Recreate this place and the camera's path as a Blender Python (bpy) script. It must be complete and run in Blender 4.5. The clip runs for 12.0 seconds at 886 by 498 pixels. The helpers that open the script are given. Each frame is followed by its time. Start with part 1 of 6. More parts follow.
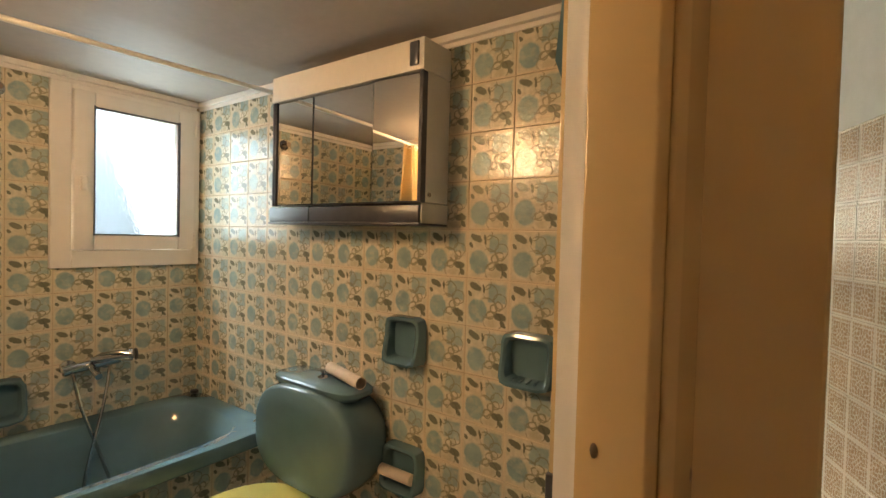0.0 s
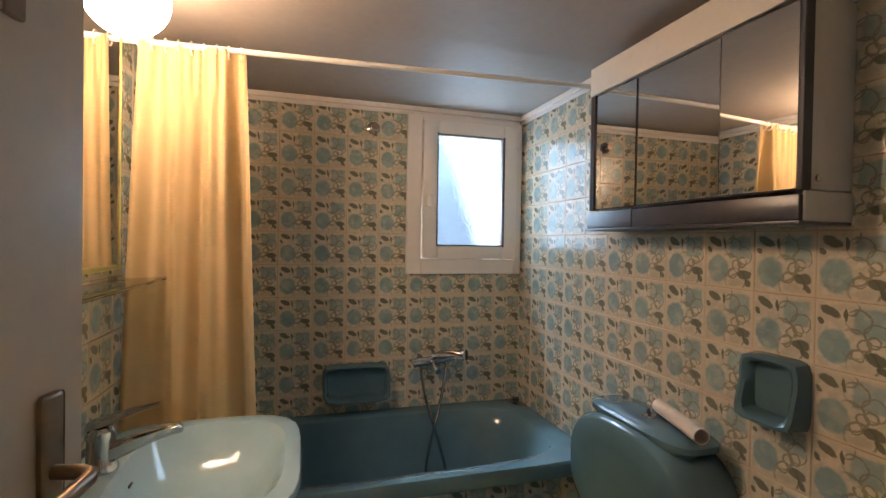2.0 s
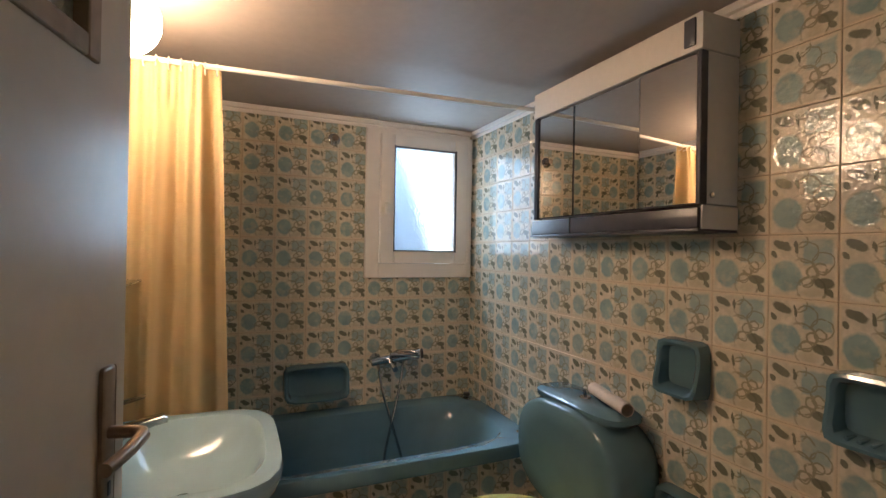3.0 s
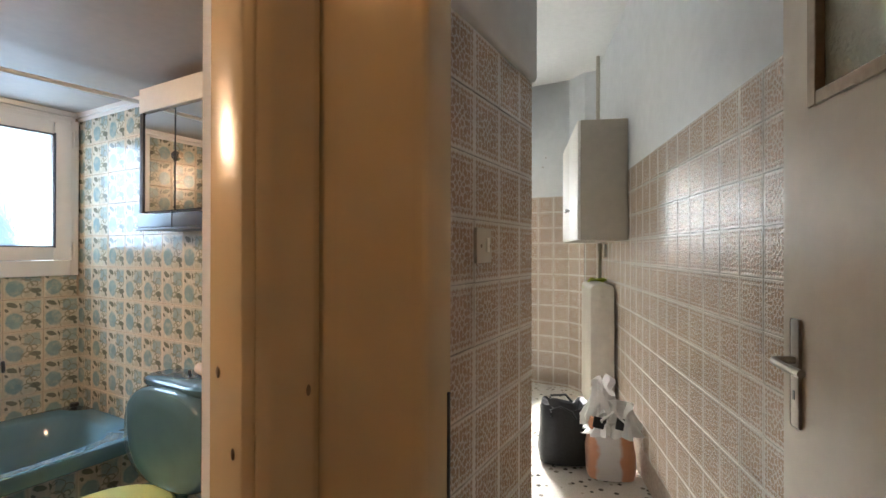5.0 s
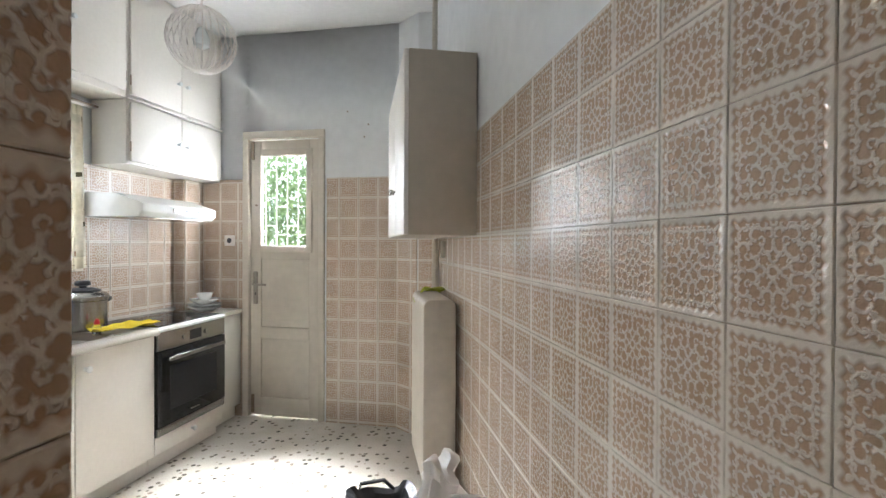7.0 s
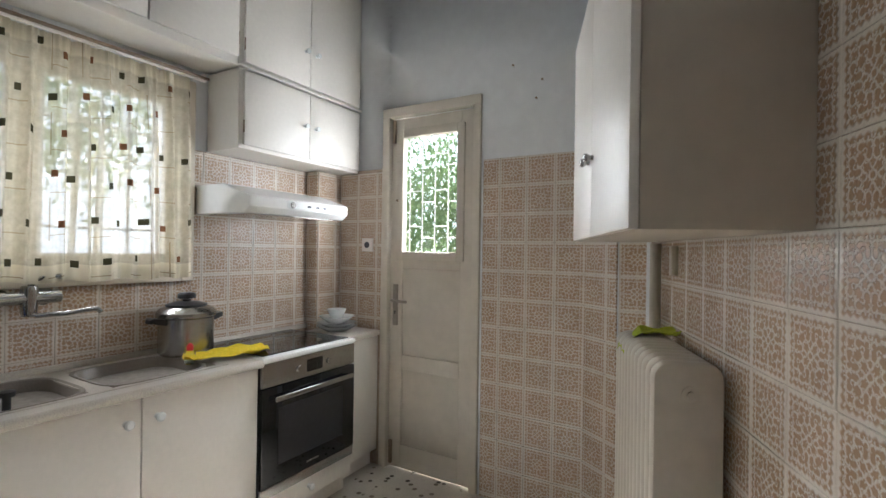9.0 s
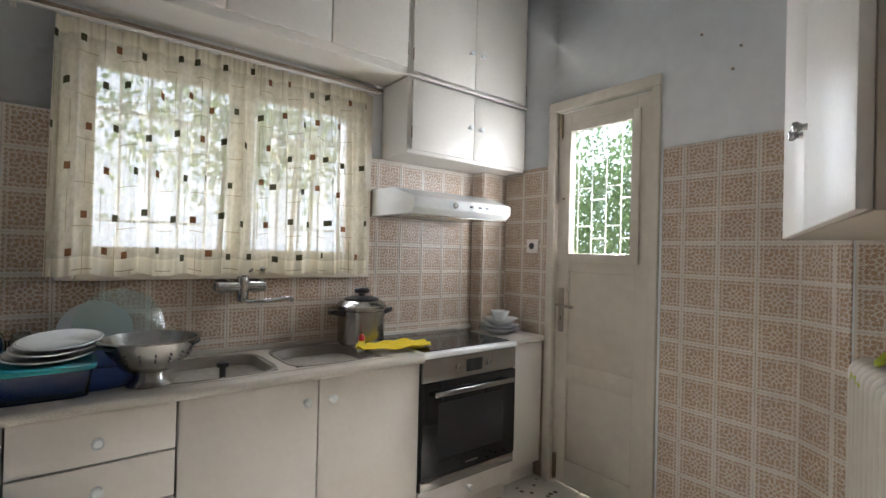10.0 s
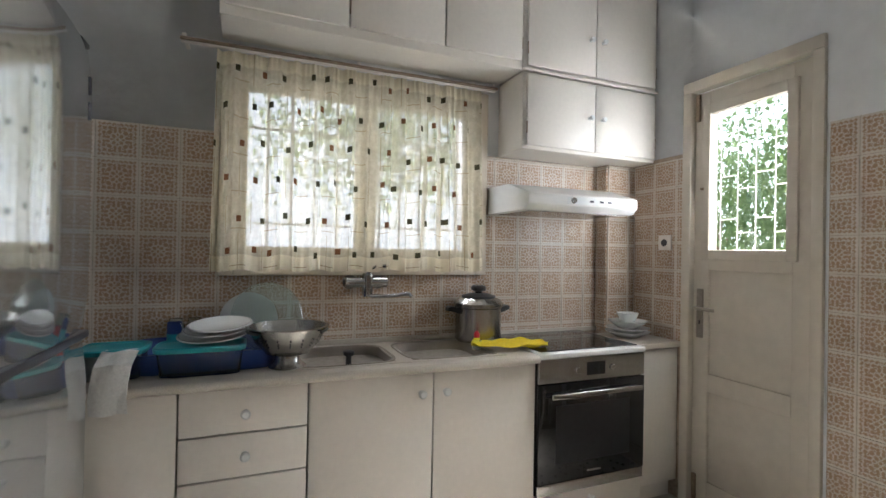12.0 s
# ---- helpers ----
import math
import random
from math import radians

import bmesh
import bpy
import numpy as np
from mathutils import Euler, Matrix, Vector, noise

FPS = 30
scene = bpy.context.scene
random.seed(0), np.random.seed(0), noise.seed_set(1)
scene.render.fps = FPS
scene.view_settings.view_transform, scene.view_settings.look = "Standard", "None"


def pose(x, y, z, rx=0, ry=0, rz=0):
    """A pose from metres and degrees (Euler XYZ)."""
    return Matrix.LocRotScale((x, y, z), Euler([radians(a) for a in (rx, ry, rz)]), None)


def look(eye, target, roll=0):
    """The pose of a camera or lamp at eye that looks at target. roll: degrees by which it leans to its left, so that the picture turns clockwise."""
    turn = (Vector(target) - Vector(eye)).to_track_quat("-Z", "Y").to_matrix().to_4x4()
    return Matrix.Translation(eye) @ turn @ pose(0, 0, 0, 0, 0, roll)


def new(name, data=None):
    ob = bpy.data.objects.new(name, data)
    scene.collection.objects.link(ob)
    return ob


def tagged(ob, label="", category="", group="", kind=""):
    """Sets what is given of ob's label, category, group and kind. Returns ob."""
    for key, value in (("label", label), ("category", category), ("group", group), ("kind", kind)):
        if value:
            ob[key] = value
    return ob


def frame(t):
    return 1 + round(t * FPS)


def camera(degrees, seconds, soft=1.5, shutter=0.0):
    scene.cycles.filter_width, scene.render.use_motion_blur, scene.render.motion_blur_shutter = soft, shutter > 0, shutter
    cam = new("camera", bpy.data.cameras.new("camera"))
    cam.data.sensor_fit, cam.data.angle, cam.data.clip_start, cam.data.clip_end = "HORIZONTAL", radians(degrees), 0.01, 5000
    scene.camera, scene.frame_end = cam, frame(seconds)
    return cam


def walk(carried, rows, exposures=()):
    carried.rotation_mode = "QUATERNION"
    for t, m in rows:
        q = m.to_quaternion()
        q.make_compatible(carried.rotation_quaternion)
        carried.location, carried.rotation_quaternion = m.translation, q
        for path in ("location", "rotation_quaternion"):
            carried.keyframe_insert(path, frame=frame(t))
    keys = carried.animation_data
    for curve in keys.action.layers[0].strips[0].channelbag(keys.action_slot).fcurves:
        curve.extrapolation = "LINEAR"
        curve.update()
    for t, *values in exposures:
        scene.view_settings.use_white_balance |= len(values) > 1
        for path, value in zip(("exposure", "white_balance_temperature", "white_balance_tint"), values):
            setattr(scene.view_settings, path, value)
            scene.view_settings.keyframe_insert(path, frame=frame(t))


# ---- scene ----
# camera: seconds, x, y, z, pitch, roll, yaw
EXPOSURES = [(0.0, 0.75, 8700, 6), (0.5, 0.68, 7200, 9), (1.0, 0.6, 6800, 10), (2.5, 0.3, 6400, 11), (4.5, 0.75, 6500, 8), (5.0, 0.95, 6200, 8), (5.5, 1.15, 6000, 10), (6.0, 1.15, 5950, 10), (6.5, 1.0, 5950, 10), (8.5, 0.2, 6000, 10), (9.5, 0.05, 6050, 12), (12.0, -0.02, 6150, 12)]
cam = camera(86.14, 12.0, 1.5, 0.0)
ROWS = [
    (0.0, 0.540, -1.149, 1.343, -1.44, -1.52, 35.54),
    (0.5, 0.439, -1.060, 1.349, -1.22, -1.42, 48.72),
    (1.0, 0.380, -1.026, 1.347, -1.32, -1.07, 59.94),
    (1.5, 0.368, -1.006, 1.338, -1.05, -0.90, 68.94),
    (2.0, 0.364, -0.999, 1.327, -0.76, -0.95, 73.30),
    (2.5, 0.395, -1.041, 1.317, -0.30, -0.94, 72.93),
    (2.7, 0.432, -1.069, 1.314, 0.02, -0.97, 70.99),
    (4.5, 0.853, -1.185, 1.320, 0.34, -0.22, 39.22),
    (5.0, 0.903, -1.080, 1.299, 0.17, -0.09, 29.57),
    (5.5, 0.873, -0.863, 1.300, -0.21, -0.04, 19.96),
    (6.0, 0.823, -0.559, 1.312, -0.46, -0.11, 12.24),
    (6.5, 0.759, -0.238, 1.327, -0.50, -0.15, 10.45),
    (6.7, 0.721, -0.095, 1.325, -0.52, -0.25, 10.32),
    (8.3, 0.393, 0.855, 1.336, 0.09, -0.74, 17.94),
    (8.5, 0.350, 0.931, 1.334, 0.08, -0.73, 21.04),
    (9.0, 0.292, 1.099, 1.324, 0.16, -0.84, 30.41),
    (9.5, 0.284, 1.182, 1.309, 0.30, -1.01, 41.61),
    (10.0, 0.297, 1.226, 1.300, 0.41, -1.42, 51.78),
    (10.5, 0.314, 1.268, 1.290, 0.41, -1.49, 59.62),
    (11.0, 0.320, 1.288, 1.279, 0.42, -1.44, 64.52),
    (11.5, 0.328, 1.296, 1.280, 0.43, -1.33, 66.76),
    (12.0, 0.331, 1.306, 1.279, 0.35, -1.01, 67.78),
]
walk(cam, [(t, pose(x, y, z, 90 + pitch, roll, yaw)) for t, x, y, z, pitch, roll, yaw in ROWS], EXPOSURES)
# ---- end of camera ----

# ---- world, sun, large lights ----
world = bpy.data.worlds.new("sky")
scene.world = world
world.use_nodes = True
wn = world.node_tree
sky = wn.nodes.new("ShaderNodeTexSky")
sky.sky_type, sky.sun_disc = "NISHITA", False
sky.sun_elevation, sky.sun_rotation = radians(58), radians(-26)
wn.links.new(sky.outputs[0], wn.nodes["Background"].inputs[0])
wn.nodes["Background"].inputs[1].default_value = 0.15
sun = new("sun", bpy.data.lights.new("sun", "SUN"))
sun.data.energy, sun.data.angle, sun.data.color = 5.0, radians(0.5), (1.0, 0.95, 0.87)
sun.matrix_world = look((-5.22, 12.3, 16.5), (-0.72, 3.0, 0))


def area(name, m, w, h, watts, color):
    li = bpy.data.lights.new(name, "AREA")
    li.shape, li.size, li.size_y, li.energy, li.color = "RECTANGLE", w, h, watts, color
    ob = new(name, li)
    ob.matrix_world = m
    return ob


# unseen lamps added as steep skylight over three outer openings, and as bright panes
area("kitchen_window_sky_lamp", look((-2.62, 1.83, 2.72), (-1.1, 1.83, 1.2)), 1.3, 0.7, 85, (0.97, 0.98, 1.0))
area("kitchen_pane_daylight", look((-1.905, 1.83, 1.64), (-1.2, 1.83, 1.64)), 1.1, 0.70, 2.0, (0.93, 0.97, 1.0))
area("kitchen_door_sky_lamp", look((-1.75, 4.55, 3.02), (-0.75, 2.7, 1.2)), 1.0, 0.9, 1800, (1.0, 0.98, 0.95))
area("door_pane_daylight", look((-1.175, 3.422, 1.653), (-1.175, 2.4, 1.653)), 0.36, 0.66, 8.5, (0.93, 0.98, 1.0))
area("bath_window_sky_lamp", look((-2.34, -0.19, 2.32), (-1.2, -0.3, 1.0)), 0.5, 0.4, 110, (0.62, 0.8, 1.0))
area("bath_pane_daylight", look((-1.855, -0.19, 1.585), (-1.2, -0.19, 1.585)), 0.34, 0.54, 2.6, (0.52, 0.74, 1.0))


# ---- materials ----
def mat(name, color, rough=0.5, metal=0.0, grain=0.0, grain_size=40.0, bump=0.0, stain=0.0, stain_size=3.0, spec=0.5, coat=0.0):
    """Paint, stone or metal with variation at two scales."""
    m = bpy.data.materials.new(name)
    m.use_nodes = True
    nt = m.node_tree
    p = nt.nodes["Principled BSDF"]
    p.inputs["Roughness"].default_value = rough
    p.inputs["Metallic"].default_value = metal
    p.inputs["Specular IOR Level"].default_value = spec
    p.inputs["Coat Weight"].default_value = coat
    base = nt.nodes.new("ShaderNodeRGB")
    base.outputs[0].default_value = (*color, 1)
    out = base.outputs[0]
    geo = nt.nodes.new("ShaderNodeNewGeometry")
    for amount, size in ((grain, grain_size), (stain, stain_size)):
        if amount:
            n = nt.nodes.new("ShaderNodeTexNoise")
            n.inputs["Scale"].default_value, n.inputs["Detail"].default_value = size, 5
            nt.links.new(geo.outputs["Position"], n.inputs["Vector"])
            ramp = nt.nodes.new("ShaderNodeMapRange")
            ramp.inputs[1].default_value, ramp.inputs[2].default_value = 0.3, 0.7
            ramp.inputs[3].default_value, ramp.inputs[4].default_value = 1 - amount, 1 + amount * 0.4
            nt.links.new(n.outputs[0], ramp.inputs[0])
            mul = nt.nodes.new("ShaderNodeVectorMath")
            mul.operation = "SCALE"
            nt.links.new(out, mul.inputs[0])
            nt.links.new(ramp.outputs[0], mul.inputs["Scale"])
            out = mul.outputs[0]
    nt.links.new(out, p.inputs["Base Color"])
    if bump:
        n = nt.nodes.new("ShaderNodeTexNoise")
        n.inputs["Scale"].default_value, n.inputs["Detail"].default_value = grain_size, 4
        nt.links.new(geo.outputs["Position"], n.inputs["Vector"])
        b = nt.nodes.new("ShaderNodeBump")
        b.inputs["Strength"].default_value, b.inputs["Distance"].default_value = bump, 0.004
        nt.links.new(n.outputs[0], b.inputs["Height"])
        nt.links.new(b.outputs[0], p.inputs["Normal"])
    return m


class Nodes:
    """Short hand for building a pattern out of math nodes."""

    def __init__(self, name):
        self.m = bpy.data.materials.new(name)
        self.m.use_nodes = True
        self.nt = self.m.node_tree
        self.p = self.nt.nodes["Principled BSDF"]

    def put(self, kind, **inputs):
        n = self.nt.nodes.new(kind)
        return n

    def math(self, op, a, b=0.0, c=0.0):
        n = self.nt.nodes.new("ShaderNodeMath")
        n.operation = op
        for i, v in enumerate((a, b, c)):
            if isinstance(v, (int, float)):
                n.inputs[i].default_value = v
            else:
                self.nt.links.new(v, n.inputs[i])
        return n.outputs[0]

    def ramp(self, v, a, b):
        n = self.nt.nodes.new("ShaderNodeMapRange")
        n.inputs[1].default_value, n.inputs[2].default_value = a, b
        self.nt.links.new(v, n.inputs[0])
        return n.outputs[0]

    def mix(self, f, a, b):
        n = self.nt.nodes.new("ShaderNodeMix")
        n.data_type = "RGBA"
        for i, v in ((0, f), (6, a), (7, b)):
            if isinstance(v, tuple):
                n.inputs[i].default_value = (*v, 1)
            elif isinstance(v, (int, float)):
                n.inputs[i].default_value = v
            else:
                self.nt.links.new(v, n.inputs[i])
        return n.outputs[2]

    def local(self):
        tc = self.nt.nodes.new("ShaderNodeTexCoord")
        s = self.nt.nodes.new("ShaderNodeSeparateXYZ")
        self.nt.links.new(tc.outputs["Object"], s.inputs[0])
        return tc.outputs["Object"], s.outputs[0], s.outputs[1]

    def noise(self, vec, scale, detail=3):
        n = self.nt.nodes.new("ShaderNodeTexNoise")
        n.inputs["Scale"].default_value, n.inputs["Detail"].default_value = scale, detail
        self.nt.links.new(vec, n.inputs["Vector"])
        return n.outputs[0]

    def position(self):
        return self.nt.nodes.new("ShaderNodeNewGeometry").outputs["Position"]

    def random(self):
        return self.nt.nodes.new("ShaderNodeObjectInfo").outputs["Random"]

    def bump(self, h, strength, dist):
        b = self.nt.nodes.new("ShaderNodeBump")
        b.inputs["Strength"].default_value, b.inputs["Distance"].default_value = strength, dist
        self.nt.links.new(h, b.inputs["Height"])
        self.nt.links.new(b.outputs[0], self.p.inputs["Normal"])

    def ellipse(self, x, y, cx, cy, rx, ry, turn, soft=0.25):
        """1 inside an ellipse, 0 outside."""
        c, s = math.cos(radians(turn)), math.sin(radians(turn))
        dx, dy = self.math("SUBTRACT", x, cx), self.math("SUBTRACT", y, cy)
        u = self.math("ADD", self.math("MULTIPLY", dx, c / rx), self.math("MULTIPLY", dy, s / rx))
        w = self.math("ADD", self.math("MULTIPLY", dx, -s / ry), self.math("MULTIPLY", dy, c / ry))
        r = self.math("SQRT", self.math("ADD", self.math("MULTIPLY", u, u), self.math("MULTIPLY", w, w)))
        return self.ramp(r, 1 + soft, 1 - soft)

    def ring(self, x, y, cx, cy, r, width):
        dx, dy = self.math("SUBTRACT", x, cx), self.math("SUBTRACT", y, cy)
        d = self.math("SQRT", self.math("ADD", self.math("MULTIPLY", dx, dx), self.math("MULTIPLY", dy, dy)))
        return self.ramp(self.math("ABSOLUTE", self.math("SUBTRACT", d, r)), width, width * 0.35)


def bath_tile_material():
    """Cream glaze with blue fruit and olive leaves, local x to the right and y up on the tile."""
    g = Nodes("bath_tile_glaze")
    vec, x0, y0 = g.local()
    pos = g.position()
    wob = g.math("MULTIPLY", g.math("SUBTRACT", g.noise(pos, 60), 0.5), 0.012)
    wob2 = g.math("MULTIPLY", g.math("SUBTRACT", g.noise(pos, 47), 0.5), 0.012)
    x, y = g.math("ADD", x0, wob), g.math("ADD", y0, wob2)
    cloud = g.noise(pos, 25, 4)
    cream = g.mix(g.ramp(cloud, 0.3, 0.7), (0.66, 0.59, 0.46), (0.75, 0.69, 0.57))
    blue = g.mix(g.ramp(cloud, 0.35, 0.7), (0.22, 0.325, 0.33), (0.32, 0.425, 0.41))
    sq = g.math("MINIMUM", g.ramp(g.math("ABSOLUTE", g.math("SUBTRACT", x, 0.034)), 0.033, 0.027), g.ramp(g.math("ABSOLUTE", g.math("SUBTRACT", y, 0.034)), 0.031, 0.025))
    fruit = g.math("MAXIMUM", g.ellipse(x, y, -0.033, -0.024, 0.033, 0.037, 10, 0.1), g.math("MULTIPLY", sq, 0.85))
    wash = g.math("MULTIPLY", g.ramp(g.noise(pos, 33, 3), 0.5, 0.66), 0.35)
    shade = g.math("MULTIPLY", g.ramp(g.noise(pos, 55, 3), 0.36, 0.56), 0.5)
    col = g.mix(shade, cream, (0.46, 0.44, 0.33))
    col = g.mix(g.math("MULTIPLY", fruit, g.math("SUBTRACT", 1.0, wash)), col, blue)
    col = g.mix(g.math("MULTIPLY", g.ellipse(x, y, 0.022, -0.058, 0.02, 0.012, 10), 0.35), col, (0.42, 0.37, 0.22))
    stem = None
    for cx, cy, r, w in ((0.002, -0.012, 0.030, 0.0034), (0.024, -0.012, 0.012, 0.0034), (0.040, -0.004, 0.012, 0.0030), (0.045, 0.012, 0.022, 0.0024), (0.012, 0.035, 0.024, 0.0026), (-0.004, 0.062, 0.017, 0.0026), (0.02, -0.052, 0.03, 0.0034), (0.012, -0.034, 0.012, 0.003)):
        e = g.ring(x, y, cx, cy, r, w)
        stem = e if stem is None else g.math("MAXIMUM", stem, e)
    side = g.math("MULTIPLY", g.ramp(x, -0.02, 0.0), g.ramp(g.noise(pos, 45, 2), 0.32, 0.40))
    col = g.mix(g.math("MULTIPLY", g.math("MULTIPLY", stem, side), 0.8), col, (0.22, 0.205, 0.13))
    leaf = None
    for cx, cy, rx, ry, turn in ((-0.042, 0.050, 0.022, 0.0105, -25), (-0.062, 0.028, 0.009, 0.006, -50), (0.046, -0.036, 0.021, 0.012, -4), (0.056, -0.056, 0.012, 0.007, -50), (-0.012, 0.046, 0.004, 0.014, 8)):
        e = g.ellipse(x, y, cx, cy, rx, ry, turn, 0.12)
        leaf = e if leaf is None else g.math("MAXIMUM", leaf, e)
    col = g.mix(g.math("MULTIPLY", leaf, 0.9), col, (0.115, 0.12, 0.085))
    edge = g.math("MAXIMUM", g.math("ABSOLUTE", x0), g.math("ABSOLUTE", y0))
    col = g.mix(g.math("MULTIPLY", g.ramp(edge, 0.0665, 0.0715), 0.9), col, (0.70, 0.60, 0.45))
    col = g.mix(g.math("MULTIPLY", g.random(), 0.10), col, (0.45, 0.42, 0.3))
    g.nt.links.new(col, g.p.inputs["Base Color"])
    g.p.inputs["Roughness"].default_value = 0.09
    h = g.math("ADD", g.noise(pos, 70, 2), g.math("MULTIPLY", g.math("MAXIMUM", fruit, stem), -0.3))
    g.bump(h, 0.32, 0.004)
    return g.m


def kitchen_tile_material():
    """Cream glaze with a four-fold brown lace pattern."""
    g = Nodes("kitchen_tile_glaze")
    vec, x, y = g.local()
    pos = g.position()
    ax, ay = g.math("ABSOLUTE", x), g.math("ABSOLUTE", y)
    hi, lo = g.math("MAXIMUM", ax, ay), g.math("MINIMUM", ax, ay)
    d = g.math("SQRT", g.math("ADD", g.math("MULTIPLY", x, x), g.math("MULTIPLY", y, y)))
    wx = g.math("ADD", hi, g.math("MULTIPLY", g.math("SUBTRACT", g.noise(pos, 190, 1), 0.5), 0.004))
    wy = g.math("ADD", lo, g.math("MULTIPLY", g.math("SUBTRACT", g.noise(pos, 170, 1), 0.5), 0.004))
    lace = None
    # scrolls: middle, radius, width of the line, the way in which each is open
    for cx, cy, r, w, ox, oy, cut in ((0.0, 0.0, 0.0075, 0.0034, 1, 1, 9), (0.0175, 0.0, 0.0055, 0.0032, 1, 0, 0.4), (0.031, 0.0085, 0.0075, 0.0032, 1, -0.2, 0.35), (0.047, 0.0075, 0.0065, 0.0032, -0.8, 0.6, 0.45),
                                      (0.028, 0.024, 0.0075, 0.0032, 0.7, 0.7, 0.4), (0.046, 0.026, 0.0085, 0.0034, -0.3, -1, 0.4), (0.047, 0.045, 0.0075, 0.0034, -0.7, -0.7, 0.35), (0.058, 0.016, 0.0055, 0.003, 1, 0, 0.4), (0.058, 0.034, 0.0045, 0.003, 1, 0, 0.4), (0.060, 0.0, 0.004, 0.0032, 1, 0, 0.4),
                                      (0.0385, 0.0175, 0.004, 0.0024, -1, 0.4, 0.4), (0.0235, 0.0135, 0.0035, 0.0022, 0.3, -1, 0.4), (0.037, 0.036, 0.0045, 0.0024, 1, -1, 0.3), (0.055, 0.024, 0.0035, 0.0022, -1, 0, 0.4), (0.055, 0.043, 0.0045, 0.0024, 0.4, 1, 0.4), (0.010, 0.0055, 0.004, 0.0022, 1, 0.5, 0.3)):
        n = math.hypot(ox, oy)
        along = g.math("ADD", g.math("MULTIPLY", g.math("SUBTRACT", wx, cx), ox / n), g.math("MULTIPLY", g.math("SUBTRACT", wy, cy), oy / n))
        e = g.math("MULTIPLY", g.ring(wx, wy, cx, cy, r, w), g.ramp(along, (cut + 0.2) * r, (cut - 0.2) * r))
        lace = e if lace is None else g.math("MAXIMUM", lace, e)
    for cx, cy, rx, ry, turn in ((0.0215, 0.0085, 0.0055, 0.0028, 40), (0.036, 0.0, 0.0055, 0.0026, 0), (0.0375, 0.0335, 0.005, 0.0028, -45), (0.056, 0.056, 0.0065, 0.003, 45)):
        lace = g.math("MAXIMUM", lace, g.ellipse(wx, wy, cx, cy, rx, ry, turn, 0.3))
    blot = g.ramp(g.noise(pos, 130, 2), 0.66, 0.45)
    lace = g.math("MULTIPLY", lace, g.math("ADD", g.math("MULTIPLY", blot, 0.4), 0.6))
    teeth = g.math("MULTIPLY", g.math("SINE", g.math("MULTIPLY", lo, 2 * math.pi / 0.0165)), 0.0022)
    border = g.ramp(g.math("ADD", hi, teeth), 0.0615, 0.0675)
    cloud = g.noise(pos, 9, 4)
    cream = g.mix(g.ramp(cloud, 0.3, 0.7), (0.66, 0.59, 0.51), (0.74, 0.68, 0.60))
    brown = g.mix(g.ramp(cloud, 0.3, 0.7), (0.38, 0.25, 0.16), (0.45, 0.305, 0.205))
    brown = g.mix(g.math("MULTIPLY", g.random(), 0.35), brown, (0.46, 0.33, 0.24))
    f = g.math("MAXIMUM", g.math("MULTIPLY", lace, 0.88), g.math("MULTIPLY", border, 0.95))
    col = g.mix(f, brown, cream)
    g.nt.links.new(col, g.p.inputs["Base Color"])
    g.p.inputs["Roughness"].default_value = 0.06
    g.p.inputs["IOR"].default_value = 1.6
    g.bump(g.math("ADD", g.math("MULTIPLY", f, 0.8), g.math("MULTIPLY", g.noise(pos, 110, 2), 0.9)), 0.6, 0.003)
    return g.m


def terrazzo_material():
    g = Nodes("terrazzo_floor")
    pos = g.position()
    v = g.nt.nodes.new("ShaderNodeTexVoronoi")
    v.inputs["Scale"].default_value = 26
    g.nt.links.new(pos, v.inputs["Vector"])
    sep = g.nt.nodes.new("ShaderNodeSeparateColor")
    g.nt.links.new(v.outputs["Color"], sep.inputs[0])
    chip = g.math("MULTIPLY", g.ramp(v.outputs["Distance"], 0.42, 0.30), g.ramp(sep.outputs[0], 0.66, 0.70))
    tone = g.mix(sep.outputs[1], (0.06, 0.055, 0.05), (0.32, 0.27, 0.22))
    base = g.mix(g.ramp(g.noise(pos, 4, 5), 0.3, 0.7), (0.50, 0.46, 0.39), (0.62, 0.58, 0.51))
    base = g.mix(g.math("MULTIPLY", g.ramp(g.noise(pos, 120, 3), 0.5, 0.62), 0.25), base, (0.3, 0.27, 0.22))
    g.nt.links.new(g.mix(chip, base, tone), g.p.inputs["Base Color"])
    g.p.inputs["Roughness"].default_value = 0.22
    return g.m


def glass_material(name, rough=0.0, color=(1, 1, 1), wavy=0.0, scale=60.0):
    m = bpy.data.materials.new(name)
    m.use_nodes = True
    nt = m.node_tree
    p = nt.nodes["Principled BSDF"]
    p.inputs["Base Color"].default_value = (*color, 1)
    p.inputs["Roughness"].default_value = rough
    p.inputs["Transmission Weight"].default_value = 1
    p.inputs["IOR"].default_value = 1.45
    if wavy:
        n = nt.nodes.new("ShaderNodeTexNoise")
        n.inputs["Scale"].default_value = scale
        geo = nt.nodes.new("ShaderNodeNewGeometry")
        nt.links.new(geo.outputs["Position"], n.inputs["Vector"])
        b = nt.nodes.new("ShaderNodeBump")
        b.inputs["Strength"].default_value, b.inputs["Distance"].default_value = wavy, 0.01
        nt.links.new(n.outputs[0], b.inputs["Height"])
        nt.links.new(b.outputs[0], p.inputs["Normal"])
    return m


